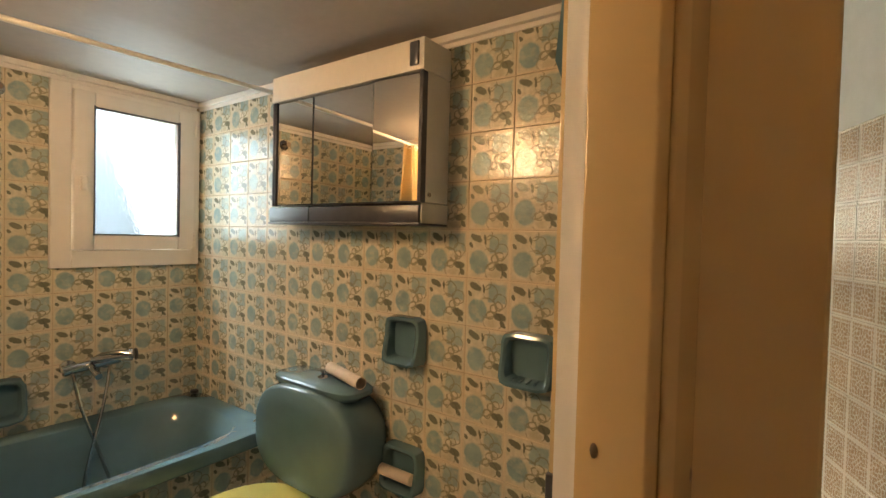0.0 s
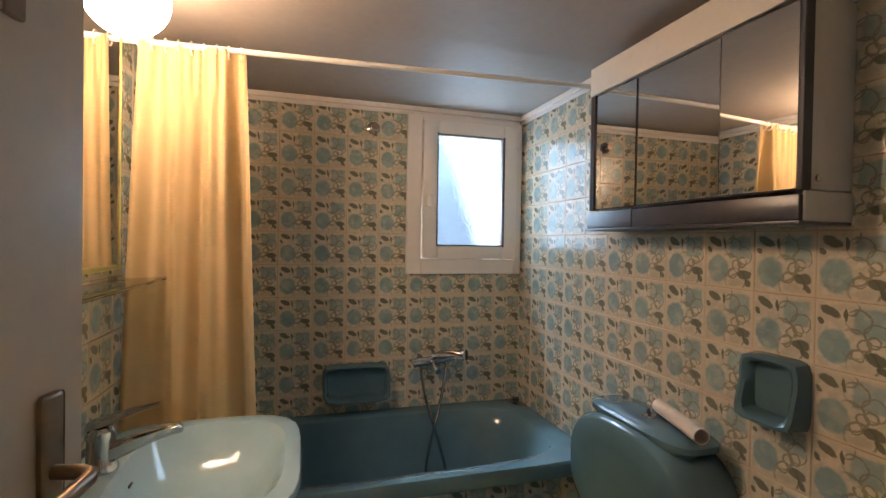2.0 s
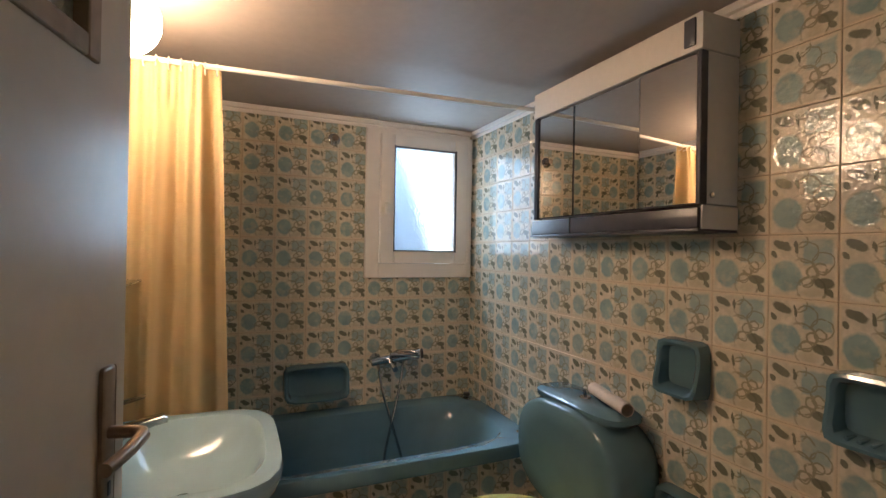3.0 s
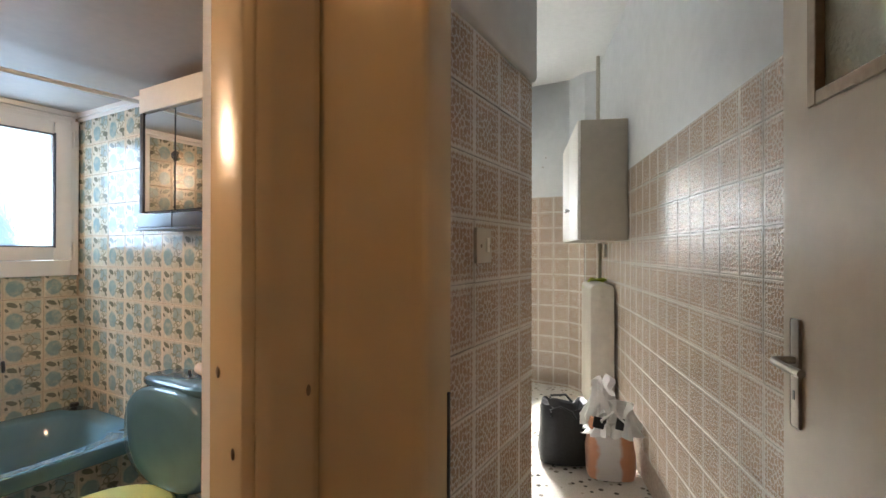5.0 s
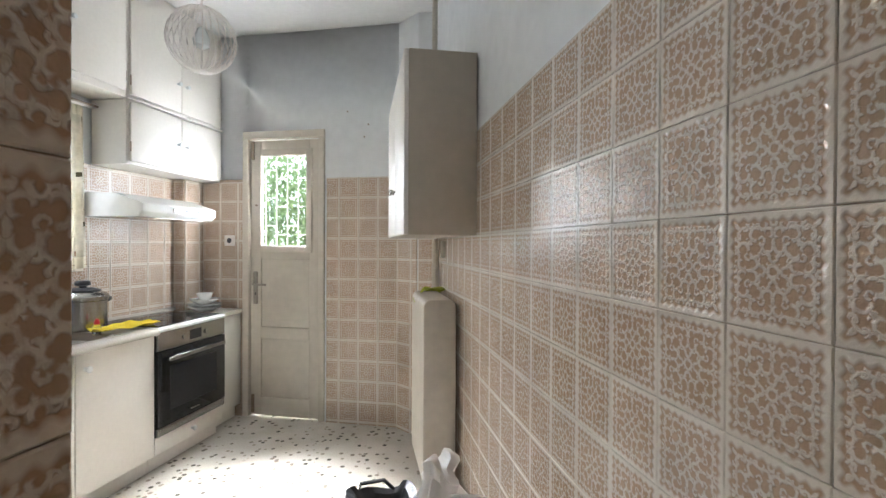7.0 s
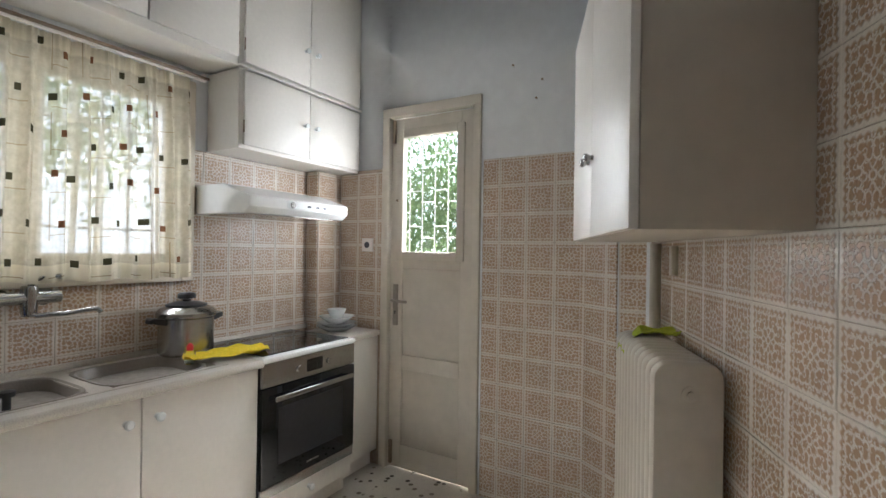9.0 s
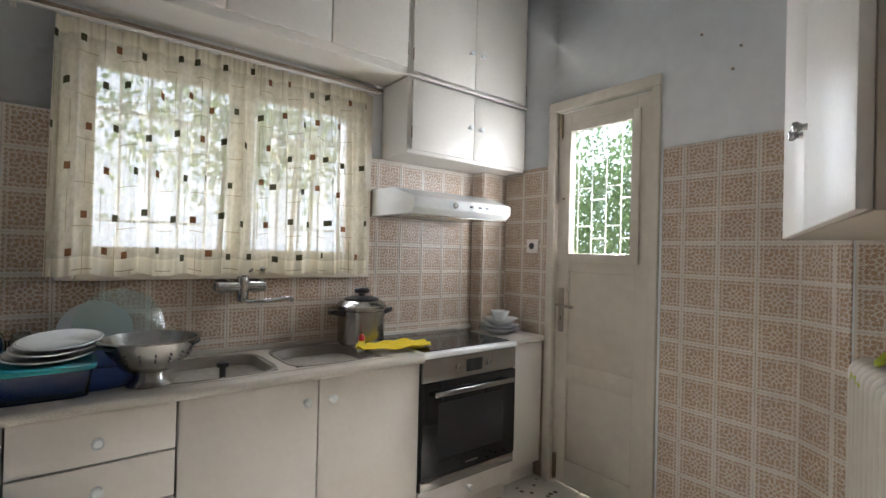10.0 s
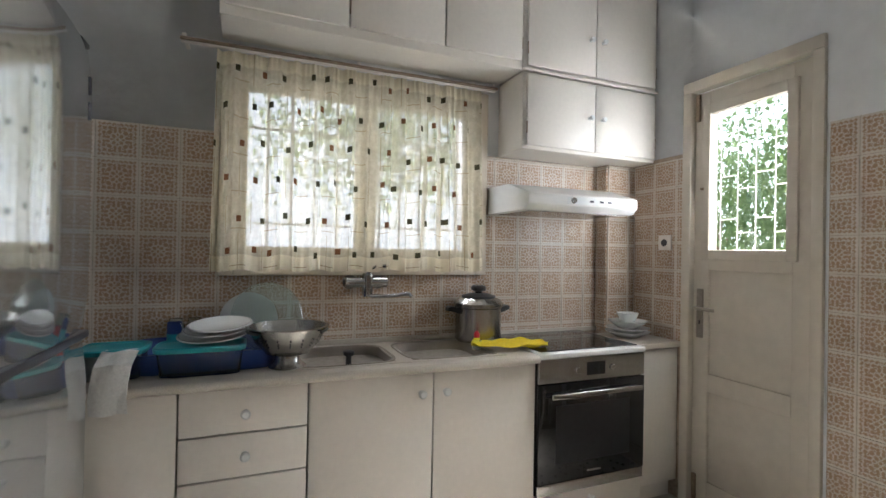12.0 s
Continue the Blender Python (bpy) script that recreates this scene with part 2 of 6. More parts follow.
def glow(name, color, strength):
    m = bpy.data.materials.new(name)
    m.use_nodes = True
    p = m.node_tree.nodes["Principled BSDF"]
    p.inputs["Base Color"].default_value = (*color, 1)
    p.inputs["Emission Color"].default_value = (*color, 1)
    p.inputs["Emission Strength"].default_value = strength
    return m


def curtain_material(name, color, see, squares=False, through_light=0.3):
    """Cloth: diffuse and translucent, with some holes between the threads; squares: the printed dark and tan marks with fine lines."""
    g = Nodes(name)
    nt = g.nt
    tc = nt.nodes.new("ShaderNodeTexCoord")
    uv = nt.nodes.new("ShaderNodeSeparateXYZ")
    nt.links.new(tc.outputs["UV"], uv.inputs[0])
    u, v = uv.outputs[0], uv.outputs[1]
    pos = g.position()
    col = g.mix(g.ramp(g.noise(pos, 6, 4), 0.3, 0.7), tuple(c * 0.9 for c in color), color)
    dark = None
    if squares:
        cu, cv = g.math("MULTIPLY", u, 7.2), g.math("MULTIPLY", v, 6.4)
        row = g.math("FLOOR", cv)
        wn1 = nt.nodes.new("ShaderNodeTexWhiteNoise")
        wn1.noise_dimensions = "1D"
        nt.links.new(row, wn1.inputs["W"])
        cu = g.math("ADD", cu, g.math("MULTIPLY", row, 0.5))
        comb = nt.nodes.new("ShaderNodeCombineXYZ")
        nt.links.new(g.math("FLOOR", cu), comb.inputs[0])
        nt.links.new(row, comb.inputs[1])
        wn2 = nt.nodes.new("ShaderNodeTexWhiteNoise")
        wn2.noise_dimensions = "2D"
        nt.links.new(comb.outputs[0], wn2.inputs["Vector"])
        ws = nt.nodes.new("ShaderNodeSeparateColor")
        nt.links.new(wn2.outputs["Color"], ws.inputs[0])
        fu = g.math("SUBTRACT", g.math("FRACT", cu), g.math("ADD", 0.3, g.math("MULTIPLY", ws.outputs[0], 0.4)))
        fv = g.math("SUBTRACT", g.math("FRACT", cv), g.math("ADD", 0.35, g.math("MULTIPLY", ws.outputs[1], 0.3)))
        sq = g.math("MINIMUM", g.math("LESS_THAN", g.math("ABSOLUTE", fu), 0.095), g.math("LESS_THAN", g.math("ABSOLUTE", fv), 0.085))
        tone = g.mix(g.math("GREATER_THAN", ws.outputs[2], 0.72), (0.06, 0.055, 0.03), (0.17, 0.075, 0.035))
        line = g.math("MINIMUM", g.math("LESS_THAN", g.math("ABSOLUTE", g.math("SUBTRACT", g.math("FRACT", cv), 0.12)), 0.012), g.math("GREATER_THAN", g.math("FRACT", g.math("MULTIPLY", u, 5.3)), 0.55))
        line2 = g.math("MINIMUM", g.math("LESS_THAN", g.math("ABSOLUTE", g.math("SUBTRACT", g.math("FRACT", cu), 0.04)), 0.012), g.math("GREATER_THAN", ws.outputs[2], 0.7))
        line = g.math("MULTIPLY", g.math("MAXIMUM", line, line2), 0.7)
        col = g.mix(line, col, (0.22, 0.15, 0.07))
        col = g.mix(sq, col, tone)
        dark = g.math("MAXIMUM", sq, line)
    dif, tra, trn = nt.nodes.new("ShaderNodeBsdfDiffuse"), nt.nodes.new("ShaderNodeBsdfTranslucent"), nt.nodes.new("ShaderNodeBsdfTransparent")
    nt.links.new(col, dif.inputs[0])
    nt.links.new(col, tra.inputs[0])
    a, b = nt.nodes.new("ShaderNodeMixShader"), nt.nodes.new("ShaderNodeMixShader")
    a.inputs[0].default_value = through_light
    nt.links.new(dif.outputs[0], a.inputs[1])
    nt.links.new(tra.outputs[0], a.inputs[2])
    hole = g.math("MULTIPLY", g.ramp(g.noise(pos, 40, 2), -0.6, 0.9), see * 1.35)
    if squares:
        # double cloth at the hem and in the gathered heading
        single = g.math("MULTIPLY", g.ramp(v, 0.062, 0.066), g.ramp(v, 0.865, 0.855))
        hole = g.math("MULTIPLY", hole, g.math("ADD", 0.3, g.math("MULTIPLY", single, 0.7)))
    if dark:
        hole = g.math("MULTIPLY", hole, g.math("SUBTRACT", 1.0, dark))
    nt.links.new(hole, b.inputs[0])
    nt.links.new(a.outputs[0], b.inputs[1])
    nt.links.new(trn.outputs[0], b.inputs[2])
    nt.links.new(b.outputs[0], nt.nodes["Material Output"].inputs[0])
    return g.m


M_BTILE, M_KTILE, M_TERRAZZO = bath_tile_material(), kitchen_tile_material(), terrazzo_material()
M_WALL = mat("white_wall_paint", (0.74, 0.75, 0.76), 0.7, grain=0.05, grain_size=14, bump=0.12, stain=0.07, stain_size=1.6)
M_CEIL = mat("ceiling_paint", (0.78, 0.77, 0.75), 0.75, grain=0.04, grain_size=30, bump=0.1, stain=0.05, stain_size=1.2)
# cream darkened in its colour to offset the globe's strong light on this ceiling
M_BCEIL = mat("darkened_cream_ceiling", (0.43, 0.38, 0.34), 0.6, grain=0.05, grain_size=30, bump=0.1, stain=0.06, stain_size=1.2)
M_BGROUT = mat("bath_grout", (0.55, 0.44, 0.31), 0.8, grain=0.3, grain_size=60, bump=0.2)
M_KGROUT = mat("kitchen_grout", (0.42, 0.33, 0.25), 0.8, grain=0.3, grain_size=60, bump=0.2)
M_CREAM = mat("cream_gloss_paint", (0.66, 0.51, 0.315), 0.2, grain=0.06, grain_size=7, bump=0.1, stain=0.08, stain_size=2.5)
M_DOOR = mat("cream_door_paint", (0.66, 0.60, 0.51), 0.26, grain=0.05, grain_size=18, bump=0.12, stain=0.08, stain_size=3)
M_CAB = mat("ivory_cabinet_laminate", (0.78, 0.74, 0.68), 0.42, grain=0.03, grain_size=50, bump=0.04, stain=0.05, stain_size=2)
# darker body colour that paints the shadow into gaps between the ivory fronts
M_CABSHADE = mat("cabinet_shadow_edge", (0.40, 0.36, 0.31), 0.6, grain=0.2)
M_BLUE = mat("blue_sanitary_ceramic", (0.10, 0.185, 0.225), 0.12, grain=0.06, grain_size=12, stain=0.06, stain_size=3, coat=0.3)
M_BLUELIGHT = mat("pale_blue_ceramic", (0.38, 0.55, 0.64), 0.12, grain=0.04, grain_size=12, stain=0.05, stain_size=3, coat=0.3)
M_YELLOW = mat("yellow_plastic", (0.48, 0.42, 0.12), 0.3, grain=0.06, grain_size=20)
M_CHROME = mat("chrome", (0.50, 0.50, 0.50), 0.12, 1.0, grain=0.08, grain_size=30)
M_STEEL = mat("brushed_steel", (0.42, 0.41, 0.39), 0.24, 1.0, grain=0.1, grain_size=90, bump=0.05)
M_BRONZE = mat("bronze_handle", (0.30, 0.23, 0.17), 0.35, 0.8, grain=0.2, grain_size=40)
M_HANDLE = mat("dull_nickel_handle", (0.36, 0.32, 0.28), 0.34, 0.9, grain=0.15, grain_size=40)
M_BLACK = mat("black_plastic", (0.018, 0.018, 0.02), 0.35, grain=0.2)
M_BLACKGLASS = mat("black_oven_glass", (0.010, 0.010, 0.011), 0.05, grain=0.2)
M_DARKTRIM = mat("dark_grey_trim", (0.06, 0.06, 0.075), 0.3, grain=0.15)
M_PVC = mat("white_pvc", (0.80, 0.76, 0.72), 0.35, grain=0.03, grain_size=20)
M_MIRROR = mat("mirror", (0.86, 0.86, 0.85), 0.015, 1.0)
M_CURTAIN = curtain_material("yellow_shower_curtain", (0.70, 0.52, 0.29), 0.0)
M_NET = curtain_material("sheer_kitchen_curtain", (0.80, 0.74, 0.58), 0.36, True)
M_FROST = glass_material("frosted_glass", 0.12, (0.78, 0.88, 1.0), 0.25, 90)
M_GLASS = glass_material("clear_glass", 0.0)
M_RIPPLE = glass_material("rippled_glass", 0.35, (0.78, 0.86, 0.80), 0.9, 70)
M_RIPPLE.node_tree.nodes["Principled BSDF"].inputs["Transmission Weight"].default_value = 0.45
M_CARD = mat("pale_cardboard", (0.74, 0.62, 0.52), 0.8, grain=0.08, grain_size=60)
M_RAD = mat("radiator_enamel", (0.54, 0.49, 0.41), 0.35, grain=0.05, grain_size=20, stain=0.1, stain_size=5)
M_FRIDGE = mat("silver_fridge_door", (0.58, 0.60, 0.62), 0.07, 0.8, grain=0.05, grain_size=60)
M_FRIDGESIDE = mat("grey_fridge_side", (0.45, 0.46, 0.47), 0.4, grain=0.05)
M_COUNTER = mat("beige_worktop", (0.56, 0.51, 0.44), 0.3, grain=0.18, grain_size=220, stain=0.08, stain_size=4)
M_SINK = mat("taupe_granite_sink", (0.235, 0.20, 0.165), 0.35, grain=0.2, grain_size=260)
M_WHITE = mat("white_enamel", (0.80, 0.80, 0.78), 0.22, grain=0.03, grain_size=30)
M_PLATE = mat("white_porcelain", (0.78, 0.80, 0.79), 0.15, grain=0.03)
M_TEAL = mat("teal_plastic_lid", (0.02, 0.34, 0.42), 0.35, grain=0.08)
M_NAVY = mat("blue_plastic", (0.02, 0.06, 0.26), 0.35, grain=0.1)
M_BAGBLACK = mat("black_woven_plastic", (0.016, 0.016, 0.018), 0.45, grain=0.3, grain_size=80, bump=0.4)
M_BAGWHITE = mat("white_carrier_bag", (0.74, 0.72, 0.70), 0.35, grain=0.06, grain_size=25, bump=0.5)
def two_tone_bag():
    """Thin carrier: a milky panel with tomato-orange sides."""
    g = Nodes("orange_and_white_carrier")
    vec, x, y = g.local()
    pos = g.position()
    n = g.math("ADD", g.math("ABSOLUTE", g.math("SUBTRACT", x, 0.02)), g.math("MULTIPLY", g.math("SUBTRACT", g.noise(pos, 9, 3), 0.5), 0.09))
    col = g.mix(g.ramp(n, 0.055, 0.075), (0.60, 0.56, 0.53), (0.60, 0.27, 0.15))
    g.nt.links.new(col, g.p.inputs["Base Color"])
    g.p.inputs["Roughness"].default_value = 0.35
    g.bump(g.noise(pos, 30, 4), 0.6, 0.01)
    return g.m


M_BAGORANGE = two_tone_bag()
M_CLOTH = mat("yellow_cloth", (0.80, 0.60, 0.02), 0.85, grain=0.12, grain_size=90, bump=0.3)
M_LIME = mat("lime_cloth", (0.42, 0.48, 0.03), 0.85, grain=0.12, grain_size=90, bump=0.3)
M_TOWEL = mat("white_towel", (0.74, 0.74, 0.72), 0.9, grain=0.1, grain_size=120, bump=0.4)
M_RED = mat("red_plastic", (0.55, 0.02, 0.03), 0.3)
M_GLASSWARE = glass_material("clear_glassware", 0.02, (0.9, 0.97, 0.95))
M_LID = glass_material("thick_green_glass", 0.08, (0.80, 0.90, 0.87))
M_LID.node_tree.nodes["Principled BSDF"].inputs["Transmission Weight"].default_value = 0.88
M_TUBBOX = glass_material("clear_plastic_tub", 0.15, (0.75, 0.85, 0.9))
M_LEAF = curtain_material("leaves", (0.30, 0.42, 0.20), 0.0, False, 0.55)
M_GROUND = mat("yard_ground", (0.30, 0.27, 0.22), 0.9, grain=0.2, grain_size=12, bump=0.3)
M_OUTWALL = mat("outer_plaster", (0.70, 0.68, 0.64), 0.9, grain=0.1, grain_size=8, stain=0.1)
M_GRILLE = mat("white_grille_paint", (0.72, 0.73, 0.72), 0.4, grain=0.06)
M_GLOBE = glow("lit_globe_glass", (1.0, 0.69, 0.45), 54.0)


# ---- mesh helpers ----
def box(bm, x0, x1, y0, y1, z0, z1, bevel=0.0, seg=2, m=None):
    """A box, with rounded edges if bevel is given; m turns it."""
    r = bmesh.ops.create_cube(bm, size=1.0)
    vs = r["verts"]
    for v in vs:
        v.co = Vector(((x0 + x1) / 2 + v.co.x * (x1 - x0), (y0 + y1) / 2 + v.co.y * (y1 - y0), (z0 + z1) / 2 + v.co.z * (z1 - z0)))
    if bevel:
        es = list({e for v in vs for e in v.link_edges})
        out = bmesh.ops.bevel(bm, geom=es, offset=bevel, segments=seg, profile=0.5, affect="EDGES")
        vs = list({v for f in out["faces"] for v in f.verts} | {v for v in vs if v.is_valid})
    if m is not None:
        bmesh.ops.transform(bm, matrix=m, verts=vs)
    return vs


def rbox(x0, x1, y0, y1, z0, z1, bevel=0.004, seg=2, m=None):
    bm = bmesh.new()
    box(bm, x0, x1, y0, y1, z0, z1, bevel, seg, m)
    return bm


def lathe(profile, at=(0, 0, 0), m=None, seg=32, sx=1.0, sy=1.0):
    """A turned body from (radius, height) pairs."""
    bm = bmesh.new()
    rings = []
    for r, z in profile:
        if r < 1e-5:
            rings.append([bm.verts.new((0, 0, z))])
        else:
            rings.append([bm.verts.new((r * sx * math.cos(2 * math.pi * i / seg), r * sy * math.sin(2 * math.pi * i / seg), z)) for i in range(seg)])
    for a, b in zip(rings, rings[1:]):
        for i in range(seg):
            q = [a[i % len(a)], a[(i + 1) % len(a)], b[(i + 1) % len(b)], b[i % len(b)]]
            q = list(dict.fromkeys(q))
            if len(q) > 2:
                bm.faces.new(q)
    bmesh.ops.transform(bm, matrix=Matrix.Translation(at) @ (m or Matrix.Identity(4)), verts=bm.verts[:])
    return bm


def sweep(points, r, seg=10, bm=None):
    """A round rod along points."""
    bm = bm or bmesh.new()
    pts = [Vector(p) for p in points]
    rings = []
    for i, p in enumerate(pts):
        d = (pts[min(i + 1, len(pts) - 1)] - pts[max(i - 1, 0)]).normalized()
        side = d.cross(Vector((0, 0, 1)) if abs(d.z) < 0.9 else Vector((1, 0, 0))).normalized()
        up = side.cross(d)
        rings.append([bm.verts.new(p + r * (math.cos(2 * math.pi * k / seg) * side + math.sin(2 * math.pi * k / seg) * up)) for k in range(seg)])
    for a, b in zip(rings, rings[1:]):
        for k in range(seg):
            bm.faces.new((a[k], a[(k + 1) % seg], b[(k + 1) % seg], b[k]))
    bm.faces.new(rings[0][::-1])
    bm.faces.new(rings[-1])
    return bm


def prism(points, z0, z1, bevel=0.0):
    """An upright block over a footprint that runs anticlockwise."""
    bm = bmesh.new()
    lo = [bm.verts.new((x, y, z0)) for x, y in points]
    hi = [bm.verts.new((x, y, z1)) for x, y in points]
    bm.faces.new(lo[::-1])
    bm.faces.new(hi)
    for i in range(len(points)):
        j = (i + 1) % len(points)
        bm.faces.new((lo[i], lo[j], hi[j], hi[i]))
    if bevel:
        bmesh.ops.bevel(bm, geom=bm.edges[:], offset=bevel, segments=2, profile=0.5, affect="EDGES")
    return bm


def loft(loops, cap=True, base=True):
    """A skin over closed loops of equal length."""
    bm = bmesh.new()
    rings = [[bm.verts.new(p) for p in loop] for loop in loops]
    n = len(rings[0])
    for a, b in zip(rings, rings[1:]):
        for k in range(n):
            bm.faces.new((a[k], a[(k + 1) % n], b[(k + 1) % n], b[k]))
    if cap:
        bm.faces.new(rings[-1])
        if base:
            bm.faces.new(rings[0][::-1])
    return bm


def rounded(cx, cy, hx, hy, z, power=4.0, n=40):
    """A rounded rectangle as a loop of points."""
    out = []
    for i in range(n):
        a = 2 * math.pi * i / n
        c, s = math.cos(a), math.sin(a)
        k = (abs(c) ** power + abs(s) ** power) ** (-1 / power)
        out.append((cx + hx * k * c, cy + hy * k * s, z))
    return out


def part(name, bm, material, parent=None, label="", smooth=True):
    """Links a bmesh as one mesh object under a thing or a part."""
    bmesh.ops.recalc_face_normals(bm, faces=bm.faces[:])
    me = bpy.data.meshes.new(name)
    if smooth:
        for f in bm.faces:
            f.smooth = True
        for e in bm.edges:
            if len(e.link_faces) == 2 and e.calc_face_angle(0) > radians(38):
                e.smooth = False
    bm.to_mesh(me)
    bm.free()
    if material:
        me.materials.append(material)
    ob = new(name, me)
    if parent:
        ob.parent = parent
        bpy.context.view_layer.update()
        ob.matrix_parent_inverse = Matrix.Identity(4)
        # parts are given in the world's metres: take off the parent's place
        w = WORLD.get(parent.name, Matrix.Identity(4))
        if w != Matrix.Identity(4):
            me.transform(w.inverted())
        WORLD[ob.name] = w
    if label:
        tagged(ob, label)
    return ob


WORLD = {}


def thing(name, at, label, category, group="", kind="", turn=0.0):
    """An empty at a thing's base; its parts are given in world metres."""
    ob = new(name)
    ob.empty_display_size = 0.05
    ob.matrix_basis = pose(*at, 0, 0, turn)
    WORLD[ob.name] = ob.matrix_basis.copy()
    return tagged(ob, label, category, group, kind)


def structure(name, bm, material, label, category):
    return tagged(part(name, bm, material), label, category, kind="structure")


# ---- the plan ----
PHI = 0.355                     # the slanted kitchen wall
WX, WY = 0.499, 2.0
WD, WN = Vector((-math.sin(PHI), math.cos(PHI), 0)), Vector((-math.cos(PHI), -math.sin(PHI), 0))


def on_wall(s, d, z):
    """A place s along the slanted wall and d out from it."""
    return Vector((WX, WY, 0)) + WD * s + WN * d + Vector((0, 0, z))


# local x along the wall, y out from the wall into the room
SLANT = Matrix.Translation((WX, WY, 0)) @ Matrix(((WD.x, WN.x, 0, 0), (WD.y, WN.y, 0, 0), (0, 0, 1, 0), (0, 0, 0, 1)))
KX, KY = -1.95, 3.43            # window wall and garden-door wall of the kitchen
BX, BY, BL = -1.90, 0.108, -1.50  # bathroom: window wall, cabinet wall, mirror wall
PX, PY = 0.409, 0.336           # end of the passage's wall
KC, BC = 2.92, 1.985            # ceilings


def wall_with_hole(x0, x1, y0, y1, z0, z1, axis, holes):
    """A wall slab along y (axis 'y') or x, with rectangular holes (a0, a1, z0, z1) through it."""
    bm = bmesh.new()
    lo, hi = (y0, y1) if axis == "y" else (x0, x1)
    cuts = sorted({lo, hi, *[h[0] for h in holes], *[h[1] for h in holes]})
    zs = sorted({z0, z1, *[h[2] for h in holes], *[h[3] for h in holes]})
    for a, b in zip(cuts, cuts[1:]):
        for c, d in zip(zs, zs[1:]):
            if any(h[0] <= a and b <= h[1] and h[2] <= c and d <= h[3] for h in holes):
                continue
            if axis == "y":
                box(bm, x0, x1, a, b, c, d)
            else:
                box(bm, a, b, y0, y1, c, d)
    bmesh.ops.remove_doubles(bm, verts=bm.verts[:], dist=1e-5)
    return bm


KW = (1.24, 2.41, 1.225, 2.05)   # kitchen window's hole: y0, y1, z0, z1
BW = (-0.46, 0.075, 1.225, 1.925)  # bathroom window's hole
KDR = (-1.47, -0.875, 0.0, 2.13)  # garden door's hole: x0, x1
BDR = (-1.43, -0.73, 0.0, 1.93)  # bathroom door's hole: y0, y1
PDR = (0.445, 1.30, 0.0, 2.02)   # passage door's hole: x0, x1

structure("floor", rbox(-2.2, 2.0, -2.5, 3.7, -0.12, 0.0, 0), M_TERRAZZO, "polished cream terrazzo floor with dark stone chips", "floor")
w_kwin = structure("wall_kitchen_window", wall_with_hole(KX - 0.22, KX, PY - 0.228, KY + 0.2, 0, KC, "y", [KW]), M_WALL, "white kitchen wall with brown lace tiles under the paint line", "wall")
w_kdoor = structure("wall_garden_door", wall_with_hole(KX, 0.35, KY, KY + 0.2, 0, KC, "x", [KDR]), M_WALL, "pale blue-white kitchen wall, tiled brown up to shoulder height", "wall")
w_slant = structure("wall_slanted", rbox(-3.6, 1.75, -0.2, 0, 0, KC, 0, m=SLANT), M_WALL, "long slanted kitchen wall tiled in glossy brown lace", "wall")
w_bwin = structure("wall_bath_window", wall_with_hole(BX - 0.2, BX, BL - 0.15, BY, 0, BC + 0.1, "y", [BW]), M_BGROUT, "bathroom wall in cream and blue fruit tiles", "wall")
w_bright = structure("wall_between_bath_and_kitchen", rbox(BX - 0.05, PX, BY, PY, 0, KC, 0), M_WALL, "dividing wall, blue tiles on the bathroom side", "wall")
w_bleft = structure("wall_bath_mirror", rbox(BX, 0.374, BL - 0.15, BL, 0, BC + 0.1, 0), M_BGROUT, "bathroom wall in cream and blue fruit tiles", "wall")
w_pass = structure("wall_passage", wall_with_hole(0.374, PX, BL - 0.15, BY, 0, KC, "y", [BDR]), M_WALL, "passage wall with brown lace tiles and the bathroom doorway", "wall")
structure("wall_passage_door", wall_with_hole(0.41, 1.62, -0.43, -0.335, 0, 2.75, "x", [PDR]), M_WALL, "painted partition with the passage doorway", "wall")
structure("wall_hall_side", rbox(1.62, 1.74, -2.4, -0.335, 0, 2.75, 0), M_WALL, "plain white hall wall", "wall")
structure("wall_hall_end", rbox(0.31, 1.74, -2.5, -2.4, 0, 2.75, 0), M_WALL, "plain white hall wall", "wall")
structure("wall_hall_left", rbox(0.31, PX, -2.4, BL - 0.15, 0, 2.75, 0), M_WALL, "plain white hall wall", "wall")
structure("ceiling_kitchen", rbox(KX - 0.2, 1.9, -0.43, KY + 0.2, KC, KC + 0.1, 0), M_CEIL, "white kitchen ceiling", "ceiling")
structure("ceiling_hall", rbox(0.25, 1.74, -2.5, -0.43, 2.75, 2.85, 0), M_CEIL, "white hall ceiling", "ceiling")
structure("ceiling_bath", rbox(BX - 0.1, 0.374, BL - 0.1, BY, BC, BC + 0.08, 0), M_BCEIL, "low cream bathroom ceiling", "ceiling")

# cornice round the bathroom ceiling
cor = bmesh.new()
for z0, z1, d in ((1.945, 1.962, 0.012), (1.962, 1.985, 0.026)):
    box(cor, BX + 0.001, BX + d, BL, BY - 0.026, z0, z1, 0.002, 1)
    box(cor, BX, 0.374, BY - d, BY - 0.001, z0, z1, 0.002, 1)
    box(cor, BX + 0.03, 0.374, BL + 0.001, BL + d, z0, z1, 0.002, 1)
structure("trim_cornice", cor, M_PVC, "cream moulded cornice under the bathroom ceiling", "cornice")
# pier in the corner by the hob, and the facet beside the radiator
w_pier = structure("wall_pier", rbox(KX, KX + 0.095, 3.225, KY, 0, 1.80, 0), M_KGROUT, "narrow tiled pier in the corner", "pier")
w_facet = structure("wall_facet", prism([(-0.275, KY), (-0.10, 3.30), (0.06, 3.32), (0.06, KY)], 0, KC), M_WALL, "angled corner pier, tiled below", "pier")
